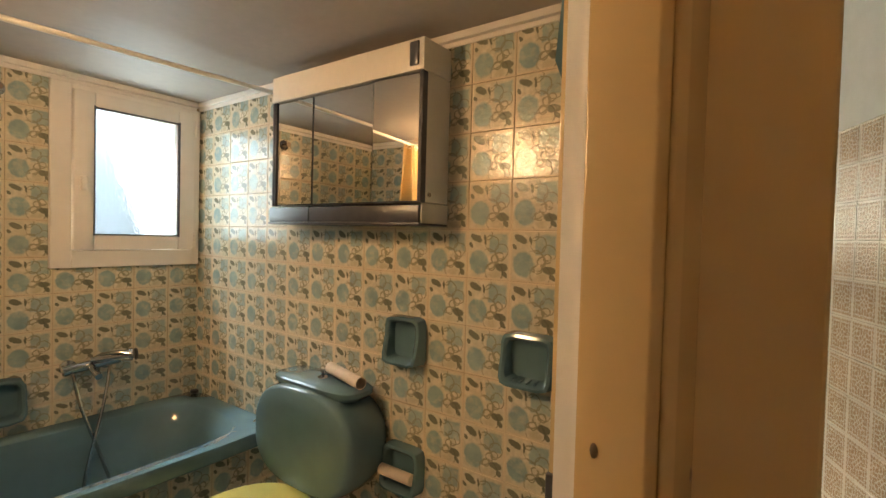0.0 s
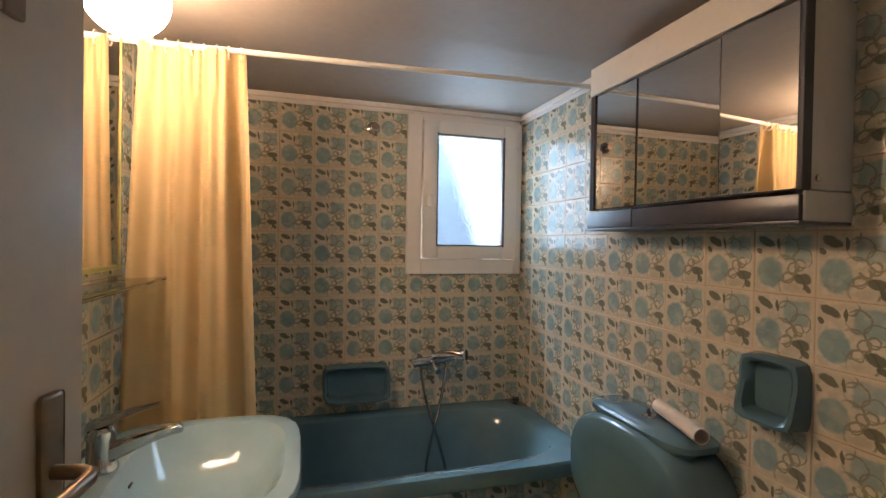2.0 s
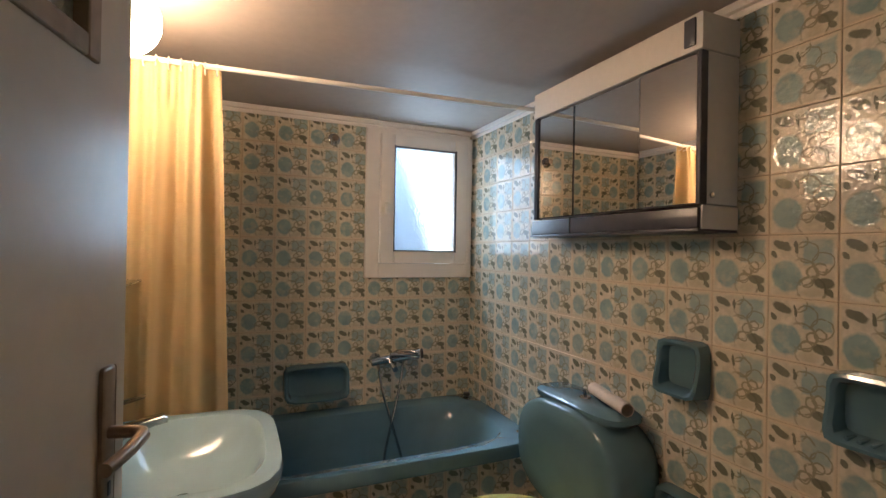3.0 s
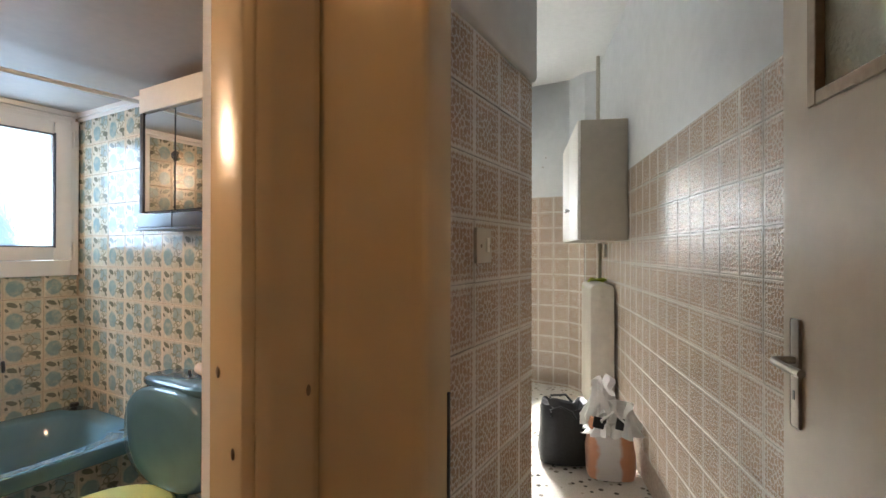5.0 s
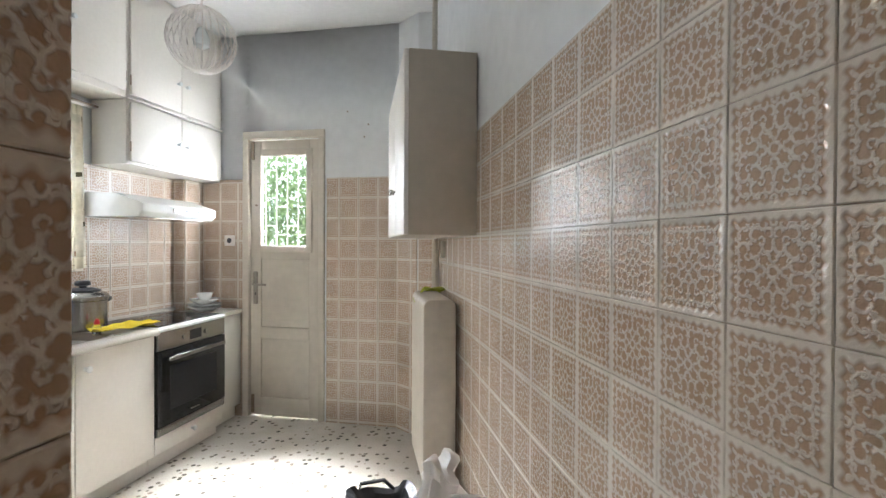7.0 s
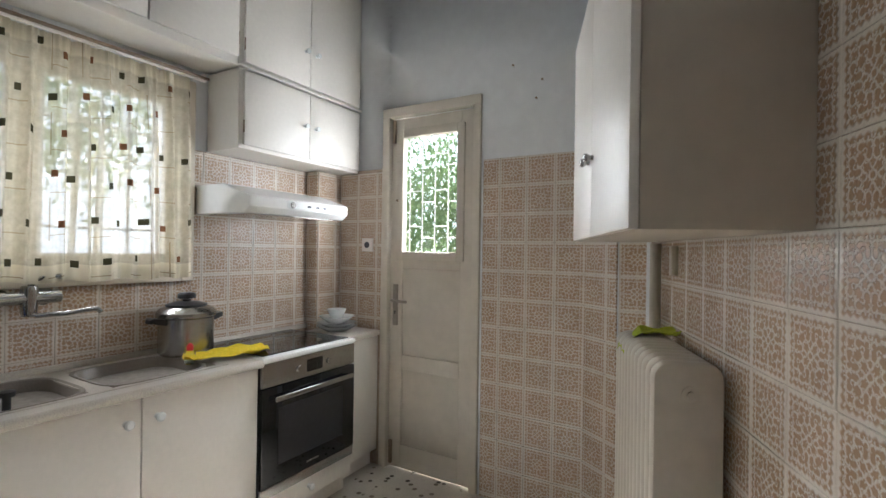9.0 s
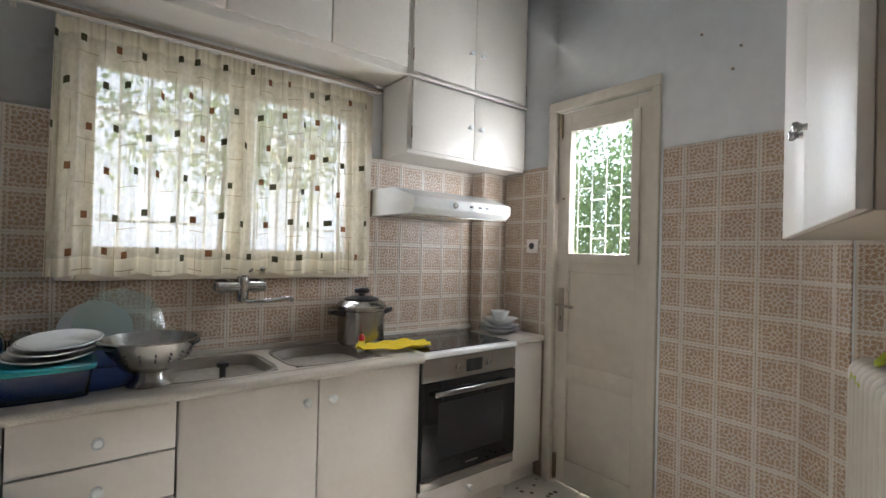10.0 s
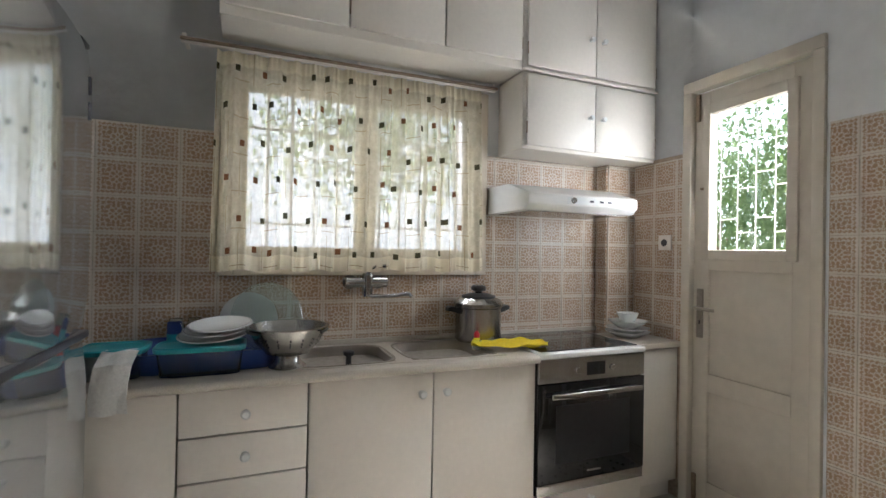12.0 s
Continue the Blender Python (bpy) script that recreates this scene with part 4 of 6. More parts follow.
def bath_mixer():
    t = thing("bath_mixer", (-1.85, -0.35, 0.75), "chrome bath mixer tap with a hanging shower hose", "tap")
    x = BX + 0.055
    for y in (-0.445, -0.305):
        part("inlet", lathe([(0, 0.0), (0.03, 0.0), (0.03, 0.008), (0.014, 0.014), (0.014, 0.05), (0, 0.05)], (BX + 0.007, y, 0.752), pose(0, 0, 0, 0, 90), 20), M_CHROME, t)
    part("body", sweep([(x, -0.475, 0.745), (x, -0.45, 0.75), (x, -0.30, 0.762), (x, -0.27, 0.765)], 0.021, 16), M_CHROME, t)
    part("spout", sweep([(x, -0.38, 0.755), (x + 0.05, -0.38, 0.742), (x + 0.10, -0.38, 0.725)], 0.014, 12), M_CHROME, t)
    part("lever", sweep([(x, -0.37, 0.778), (x + 0.03, -0.345, 0.80), (x + 0.07, -0.30, 0.808), (x + 0.10, -0.26, 0.80)], 0.010, 10), M_CHROME, t)
    part("hand_shower", lathe([(0, 0.0), (0.012, 0), (0.014, 0.1), (0.026, 0.13), (0.028, 0.15), (0, 0.153)], (x + 0.035, -0.39, 0.785), pose(0, 0, 0, -88, 0, -14), 18), M_CHROME, t)
    part("shower_face", lathe([(0, 0.0), (0.024, 0.0), (0.027, 0.006), (0.024, 0.012), (0, 0.014)], (x + 0.072, -0.238, 0.79), pose(0, 0, 0, -88, 0, -14), 18), M_BLACK, t, "black spray plate")
    key = [(-0.445, 0.735), (-0.43, 0.62), (-0.40, 0.50), (-0.36, 0.36), (-0.335, 0.25), (-0.36, 0.185), (-0.42, 0.20), (-0.43, 0.29), (-0.40, 0.42), (-0.36, 0.56), (-0.33, 0.68), (-0.315, 0.755)]
    pts = []
    for i in range(len(key) - 1):
        p0, p1, p2, p3 = (Vector(key[max(0, min(len(key) - 1, i + k))]) for k in (-1, 0, 1, 2))
        for q in range(5):
            u = q / 5
            c = 0.5 * (2 * p1 + (p2 - p0) * u + (2 * p0 - 5 * p1 + 4 * p2 - p3) * u * u + (3 * p1 - p0 - 3 * p2 + p3) * u ** 3)
            pts.append((x + 0.02 + 0.09 * math.sin((i + u) / 11 * math.pi), c.x, c.y))
    part("hose", sweep(pts, 0.007, 8), M_CHROME, t, "flexible steel hose")


bath_mixer()
vl = thing("shower_valve", (BX, -0.675, 1.86), "small chrome shower outlet high on the tiles", "tap")
part("rosette", lathe([(0, 0.006), (0.026, 0.005), (0.032, 0)], (BX + 0.007, -0.675, 1.864), pose(0, 0, 0, 0, 90), 20), M_CHROME, vl)
part("stub", lathe([(0.012, 0), (0.012, 0.03), (0.016, 0.032), (0.016, 0.042), (0, 0.044)], (BX + 0.012, -0.675, 1.864), pose(0, 0, 0, 0, 90), 16), M_BRONZE, vl)


def toilet():
    t = thing("toilet", (-0.82, -0.25, 0), "blue ceramic toilet with a drum-shaped cistern", "toilet")
    cx, cz = -0.818, 0.615
    # drum: its axis stands out from the wall
    loops = []
    for y, k in ((BY - 0.01, 0.90), (BY - 0.06, 0.99), (-0.03, 1.0), (-0.075, 0.985), (-0.092, 0.95), (-0.10, 0.90), (-0.103, 0.6)):
        loops.append([(cx + px * k, y, cz + pz * k) for px, pz, _ in rounded(0, 0, 0.27, 0.186, 0, 2.7, 48)])
    part("cistern", loft(loops), M_BLUE, t)
    lid = [[(cx + px, BY - 0.012 - 0.0 + (-0.085) + py, z) for px, py, _ in rounded(0, 0, hx, hy, 0, 4, 40)] for hx, hy, z in ((0.20, 0.075, 0.775), (0.215, 0.085, 0.79), (0.215, 0.085, 0.806), (0.20, 0.075, 0.815), (0.1, 0.04, 0.819))]
    part("cistern_lid", loft(lid), M_BLUE, t)
    part("flush_knob", lathe([(0, 0.03), (0.007, 0.028), (0.006, 0.006), (0.018, 0.004), (0.019, 0)], (cx + 0.01, 0.005, 0.819), None, 14), M_CHROME, t)
    neck = [rounded(cx, cy, hx, hy, z, 2.6, 40) for cx_, cy, hx, hy, z in ((0, -0.24, 0.11, 0.17, 0.0), (0, -0.24, 0.10, 0.16, 0.08), (0, -0.27, 0.12, 0.2, 0.22), (0, -0.30, 0.175, 0.24, 0.36), (0, -0.30, 0.185, 0.25, 0.39), (0, -0.30, 0.18, 0.245, 0.40))]
    part("bowl", loft(neck), M_BLUE, t)
    part("pipe", sweep([(cx, -0.0, 0.45), (cx, -0.03, 0.42), (cx, -0.07, 0.36), (cx, -0.10, 0.3)], 0.045, 16), M_BLUE, t)
    seat = [rounded(cx, -0.32, hx, hy, z, 2.3, 48) for hx, hy, z in ((0.185, 0.23, 0.405), (0.197, 0.243, 0.412), (0.197, 0.243, 0.43), (0.185, 0.232, 0.441), (0.1, 0.13, 0.446))]
    part("seat_lid", loft(seat), M_YELLOW, t, "closed yellow plastic seat lid")
    return t


toilet()
roll = thing("paper_tube", (-0.7, 0.0, 0.82), "empty pale cardboard tube lying on the cistern", "cardboard tube")
prof = [(0.019, 0.0), (0.021, 0.0), (0.021, 0.235), (0.019, 0.235), (0.019, 0.0)]
tb = lathe(prof, (-0.825, 0.055, 0.841), pose(0, 0, 0, 0, 90, -16), 24)
part("tube", tb, M_CARD, roll)


def mirror_cabinet():
    t = thing("mirror_cabinet", (-0.71, 0.03, 1.38), "cream bathroom cabinet with three mirror doors and a dark tray", "mirror cabinet")
    x0, x1, y0, y1 = -1.07, -0.338, -0.03, BY - 0.008
    part("body", rbox(x0, x1, y0 + 0.012, y1, 1.447, 1.838, 0.003), M_CAB, t)
    part("light_box", rbox(x0 - 0.005, x1 + 0.002, y0 - 0.012, y1, 1.84, 1.935, 0.004), M_CAB, t, "cream lamp fascia along the top")
    part("switch", rbox(x1 - 0.05, x1 - 0.016, y0 - 0.018, y0 - 0.011, 1.853, 1.925, 0.003), M_DARKTRIM, t, "dark rocker switch and socket")
    tray = part("tray", rbox(x0 - 0.006, x1 - 0.004, y0 - 0.015, y0 + 0.03, 1.385, 1.438, 0.003), M_DARKTRIM, t, "dark grey open tray front")
    part("tray_side", rbox(x1 - 0.004, x1 + 0.002, y0 - 0.005, y1, 1.383, 1.444, 0.002), M_CAB, tray)
    part("tray_floor", rbox(x0 - 0.012, x1, y0 - 0.018, y1, 1.376, 1.384, 0.002), M_DARKTRIM, tray)
    part("tray_divider", rbox(-0.85, -0.842, y0 - 0.017, y0 + 0.02, 1.384, 1.442, 0.002), M_BLACK, tray)
    xs = [-1.044, -0.838, -0.540, x1 - 0.012]
    for k, (a, b) in enumerate(zip(xs, xs[1:])):
        # the last door stands a little ajar on its outer hinge
        ajar = pose(b, y0, 0, 0, 0, 2.6 if k == 2 else 0) @ pose(-b, -y0, 0)
        d = part("mirror_door", rbox(a + 0.003, b - 0.003, y0 - 0.004, y0 + 0.011, 1.447, 1.834, 0.0015, 1, ajar), M_DARKTRIM, t)
        part("mirror", rbox(a + 0.005, b - 0.005, y0 - 0.0065, y0 - 0.004, 1.45, 1.831, 0, m=ajar), M_MIRROR, d, "mirror glass")
    for a, b in ((x0, x0 + 0.012), (x0 + 0.014, x0 + 0.024), (x1 - 0.012, x1)):
        part("side_strip", rbox(a, b, y0 - 0.012, y0 + 0.014, 1.445, 1.838, 0.002, 1), M_DARKTRIM, t, "dark grip strip")
    part("lock", lathe([(0, 0.004), (0.007, 0.004), (0.008, 0)], (x1 + 0.0, 0.0, 1.47), pose(0, 0, 0, 0, 90), 12), M_CHROME, t)


mirror_cabinet()


def washbasin():
    t = thing("washbasin", (-0.88, -1.25, 0), "pale blue ceramic washbasin on the wall", "washbasin")
    cx, cy, hx, hy, z = -0.875, -1.245, 0.295, 0.255, 0.80
    loops = [rounded(cx, cy - 0.04, hx * 0.5, hy * 0.6, z - 0.19, 3), rounded(cx, cy - 0.02, hx * 0.75, hy * 0.8, z - 0.15, 3.2), rounded(cx, cy, hx * 0.96, hy * 0.96, z - 0.06, 3.8), rounded(cx, cy, hx, hy, z - 0.02, 4.2),
             rounded(cx, cy, hx - 0.004, hy - 0.004, z - 0.004, 4.2), rounded(cx, cy, hx - 0.016, hy - 0.016, z, 4.2), rounded(cx, cy + 0.035, hx - 0.045, hy - 0.075, z - 0.004, 3.4),
             rounded(cx, cy + 0.035, hx - 0.06, hy - 0.09, z - 0.025, 3.2), rounded(cx, cy + 0.03, hx - 0.10, hy - 0.12, z - 0.09, 2.8), rounded(cx, cy + 0.02, hx - 0.18, hy - 0.18, z - 0.125, 2.4), rounded(cx, cy + 0.02, 0.025, 0.025, z - 0.13, 2)]
    part("basin", loft(loops), M_BLUELIGHT, t)
    part("overflow", rbox(cx - 0.012, cx + 0.012, cy - 0.125, cy - 0.119, z - 0.045, z - 0.038, 0.002, 1), M_BLACK, t)
    part("drain", lathe([(0, 0.003), (0.022, 0.003), (0.026, 0)], (cx, cy + 0.02, z - 0.129), None, 18), M_CHROME, t)
    ped = [rounded(cx, BL + 0.14, 0.085, 0.10, zz, 3) for zz in (0.0, 0.3, 0.64)]
    part("pedestal", loft(ped), M_BLUELIGHT, t)
    f = thing("basin_mixer", (-0.875, -1.42, 0.8), "chrome single-lever basin mixer", "tap")
    y = BL + 0.075
    part("body", lathe([(0.033, 0), (0.034, 0.008), (0.029, 0.02), (0.028, 0.07), (0.031, 0.078), (0.031, 0.092), (0.024, 0.10), (0, 0.102)], (cx, y, z), None, 24), M_CHROME, f)
    part("spout", loft([[(cx + a * w, yy, zz + b * h) for a, b in ((-1, -0.6), (-0.6, -1), (0.6, -1), (1, -0.6), (1, 0.6), (0.6, 1), (-0.6, 1), (-1, 0.6))] for yy, zz, w, h in ((y + 0.01, z + 0.035, 0.021, 0.022), (y + 0.06, z + 0.055, 0.019, 0.017), (y + 0.12, z + 0.076, 0.017, 0.013), (y + 0.155, z + 0.083, 0.015, 0.011), (y + 0.165, z + 0.079, 0.010, 0.007))]), M_CHROME, f)
    part("lever", loft([[(cx + a * w, yy, zz + b * h) for a, b in ((-1, -0.7), (1, -0.7), (1, 0.4), (0.5, 1), (-0.5, 1), (-1, 0.4))] for yy, zz, w, h in ((y - 0.025, z + 0.102, 0.022, 0.010), (y + 0.02, z + 0.115, 0.020, 0.010), (y + 0.07, z + 0.132, 0.013, 0.006), (y + 0.115, z + 0.142, 0.010, 0.004))]), M_CHROME, f)
    part("lift_rod", sweep([(cx, y - 0.04, z), (cx, y - 0.045, z + 0.05), (cx, y - 0.06, z + 0.09)], 0.003, 6), M_CHROME, f)


washbasin()
mir = thing("wall_mirror", (-0.85, BL + 0.01, 1.22), "frameless wall mirror with a yellowed edge over the washbasin", "mirror")
part("glass", rbox(-1.17, -0.50, BL + 0.007, BL + 0.013, 1.25, 1.945, 0.002, 1), M_MIRROR, mir)
bv = bmesh.new()
for a in ((-1.176, -1.17, 1.238, 1.951), (-0.50, -0.494, 1.238, 1.951), (-1.17, -0.50, 1.238, 1.25), (-1.17, -0.50, 1.945, 1.951)):
    box(bv, a[0], a[1], BL + 0.0065, BL + 0.016, a[2], a[3], 0.002, 1)
part("edge", bv, M_YELLOW, mir, "yellowed mirror edge")
shf = thing("glass_shelf", (-0.9, BL + 0.06, 1.18), "narrow glass shelf under the mirror", "shelf")
part("plate", rbox(-1.20, -0.48, BL + 0.007, BL + 0.125, 1.205, 1.213, 0.002, 1), M_GLASSWARE, shf)
for x in (-1.12, -0.56):
    part("bracket", rbox(x - 0.012, x + 0.012, BL + 0.006, BL + 0.04, 1.192, 1.222, 0.003), M_CHROME, shf)
gl = thing("globe_lamp", (-0.85, -1.39, 1.85), "round opal globe lamp, lit, over the mirror", "wall lamp")
part("globe", lathe([(0.0, -0.088)] + [(0.088 * math.sin(a / 16 * math.pi), -0.088 * math.cos(a / 16 * math.pi)) for a in range(1, 16)] + [(0, 0.088)], (-0.85, -1.375, 1.862), None, 32), M_GLOBE, gl, "glowing opal glass globe")
part("base", lathe([(0.045, 0), (0.045, 0.02), (0.03, 0.03), (0, 0.03)], (-0.85, BL + 0.0135, 1.862), pose(0, 0, 0, -90), 20), M_PVC, gl)
sc = thing("shower_curtain", (-1.22, -1.3, 0.9), "heavy pale yellow shower curtain drawn aside", "shower curtain")
cloth("cloth", ((-1.20, BL + 0.05, 0), (-1.20, -1.165, 0)), 0.62, 1.895, M_CURTAIN, 0.046, 2.9, sc, 2.5, 34, 130, 9, 1.28)
rod = thing("curtain_rod", (-1.2, -0.7, 1.93), "white painted shower curtain rod", "curtain rod")
part("rod", sweep([(-1.20, BL + 0.006, 1.89), (-1.20, BY - 0.008, 1.925)], 0.009, 12), M_PVC, rod)
for i in range(9):
    y = BL + 0.05 + i * 0.034
    ring = [(-1.20 + 0.017 * math.sin(a / 12 * 6.283), y, 1.888 + 0.019 * math.cos(a / 12 * 6.283)) for a in range(13)]
    part("ring", sweep(ring, 0.0025, 6), M_PVC, rod)

sh = thing("corner_holder", (0.13, 0.05, 1.75), "blue plastic wall holder propped on a dark strut", "wall holder")
part("hopper", loft([[(0.055 + a, BY - 0.008 - b, z + c) for a, b, z, c in q] for q in (
    ((0.0, 0.0, 1.765, 0), (0.05, 0.0, 1.765, 0), (0.05, 0.05, 1.765, 0), (0.0, 0.05, 1.765, 0)),
    ((0.0, 0.0, 1.80, 0), (0.13, 0.0, 1.80, 0), (0.13, 0.10, 1.80, 0), (0.0, 0.10, 1.80, 0)),
    ((0.03, 0.0, 1.93, 0), (0.26, 0.0, 1.93, 0), (0.26, 0.14, 1.93, 0), (0.03, 0.14, 1.93, 0)))]), M_BLUE, sh)
part("strut", rbox(-0.009, 0.009, -0.004, 0.004, -0.19, 0.0, 0.002, 1, pose(0.115, BY - 0.02, 1.775, 0, -42, 0)), M_DARKTRIM, sh, "dark diagonal strut")
slv = thing("light_switch", (PX, -0.03, 1.31), "square cream wall switch on the brown tiles", "light switch")
part("plate", rbox(PX + 0.007, PX + 0.016, -0.075, 0.01, 1.268, 1.353, 0.003), M_DOOR, slv)
part("rocker", rbox(PX + 0.016, PX + 0.021, -0.028, -0.012, 1.295, 1.33, 0.002), M_CAB, slv)
for y in (-0.052, 0.0):
    part("screw", lathe([(0, 0.002), (0.004, 0.0015), (0.0045, 0)], (PX + 0.016, y, 1.31), pose(0, 0, 0, 0, 90), 10), M_BRONZE, slv)

# ---- kitchen things ----
FX = -1.45                      # front of the base units
def round_knob(parent, x, y, z, material=None):
    return part("knob", lathe([(0.011, 0), (0.007, 0.006), (0.007, 0.014), (0.016, 0.020), (0.017, 0.027), (0.011, 0.033), (0, 0.034)], (x, y, z), pose(0, 0, 0, 0, 90), 18), material or M_PLATE, parent, "round white knob")


def base_unit(name, y0, y1, fronts, label, xf=FX, group="base cabinets"):
    u = thing(name, (-1.7, (y0 + y1) / 2, 0), label, "cabinet", group)
    part("body", rbox(KX + 0.01, xf - 0.019, y0 + 0.0015, y1 - 0.0015, 0.1, 0.797, 0.001, 1), M_CABSHADE, u)
    part("plinth", rbox(KX + 0.05, xf - 0.05, y0 + 0.001, y1 - 0.001, 0.0, 0.099, 0.001, 1), M_CAB, u)
    for kind, a, b, z0, z1, ky, kz in fronts:
        f = part(kind, rbox(xf - 0.018, xf, a + 0.002, b - 0.002, z0 + 0.002, z1 - 0.002, 0.003), M_CAB, u)
        if ky is not None:
            round_knob(f, xf, ky, kz)
    return u


base_unit("base_cabinet", 0.62, 1.094, [("door", 0.62, 1.094, 0.1, 0.797, 0.70, 0.70)], "ivory base cabinet beside the fridge")
base_unit("drawer_unit", 1.096, 1.514, [("drawer", 1.096, 1.514, 0.641, 0.797, 1.305, 0.71), ("drawer", 1.096, 1.514, 0.488, 0.639, 1.305, 0.565), ("drawer", 1.096, 1.514, 0.30, 0.486, 1.305, 0.40), ("drawer", 1.096, 1.514, 0.1, 0.298, 1.305, 0.2)], "ivory four-drawer kitchen unit with white knobs")
base_unit("base_cabinet", 1.516, 2.486, [("door", 1.516, 2.0025, 0.1, 0.797, 1.95, 0.715), ("door", 2.0035, 2.486, 0.1, 0.797, 2.055, 0.715)], "ivory two-door sink cabinet with white knobs")
base_unit("base_cabinet", 3.10, 3.415, [("door", 3.10, 3.415, 0.1, 0.797, None, 0)], "narrow ivory base cabinet beside the garden door", FX - 0.07)
base_unit("oven_housing", 2.488, 3.098, [("drawer", 2.488, 3.098, 0.1, 0.20, 2.79, 0.155)], "ivory housing with a drawer under the oven")


def oven():
    o = thing("oven", (-1.5, 2.79, 0.2), "built-in steel and black glass oven", "oven")
    y0, y1, x = 2.492, 3.094, FX
    part("body", rbox(x - 0.016, x - 0.001, y0, y1, 0.204, 0.808, 0.002), M_BLACK, o)
    panel = part("control_panel", rbox(x, x + 0.018, y0, y1, 0.702, 0.808, 0.003), M_STEEL, o, "brushed steel control panel")
    part("display", rbox(x + 0.018, x + 0.0195, 2.75, 2.855, 0.725, 0.785, 0.001, 1), M_BLACKGLASS, panel)
    for y in (2.70, 2.90):
        part("dial", lathe([(0.015, 0), (0.015, 0.006), (0.013, 0.008), (0, 0.008)], (x + 0.018, y, 0.752), pose(0, 0, 0, 0, 90), 20), M_STEEL, panel)
    d = part("oven_door", rbox(x, x + 0.02, y0, y1, 0.258, 0.698, 0.003), M_BLACKGLASS, o, "black glass oven door")
    part("window", rbox(x + 0.0195, x + 0.0212, y0 + 0.09, y1 - 0.09, 0.34, 0.60, 0.001, 1), M_BLACK, d)
    part("door_handle", rbox(x + 0.045, x + 0.06, y0 + 0.045, y1 - 0.045, 0.64, 0.664, 0.005, 3), M_STEEL, d, "long steel handle")
    for y in (y0 + 0.07, y1 - 0.07):
        part("handle_post", rbox(x + 0.02, x + 0.048, y - 0.008, y + 0.008, 0.645, 0.66, 0.002, 1), M_STEEL, d)
    part("badge", rbox(x + 0.0202, x + 0.0212, 2.755, 2.835, 0.285, 0.294, 0.0005, 1), M_STEEL, d, "small pale maker's mark")
    part("lower_trim", rbox(x, x + 0.016, y0, y1, 0.206, 0.255, 0.003), M_STEEL, o, "steel strip under the door")


oven()


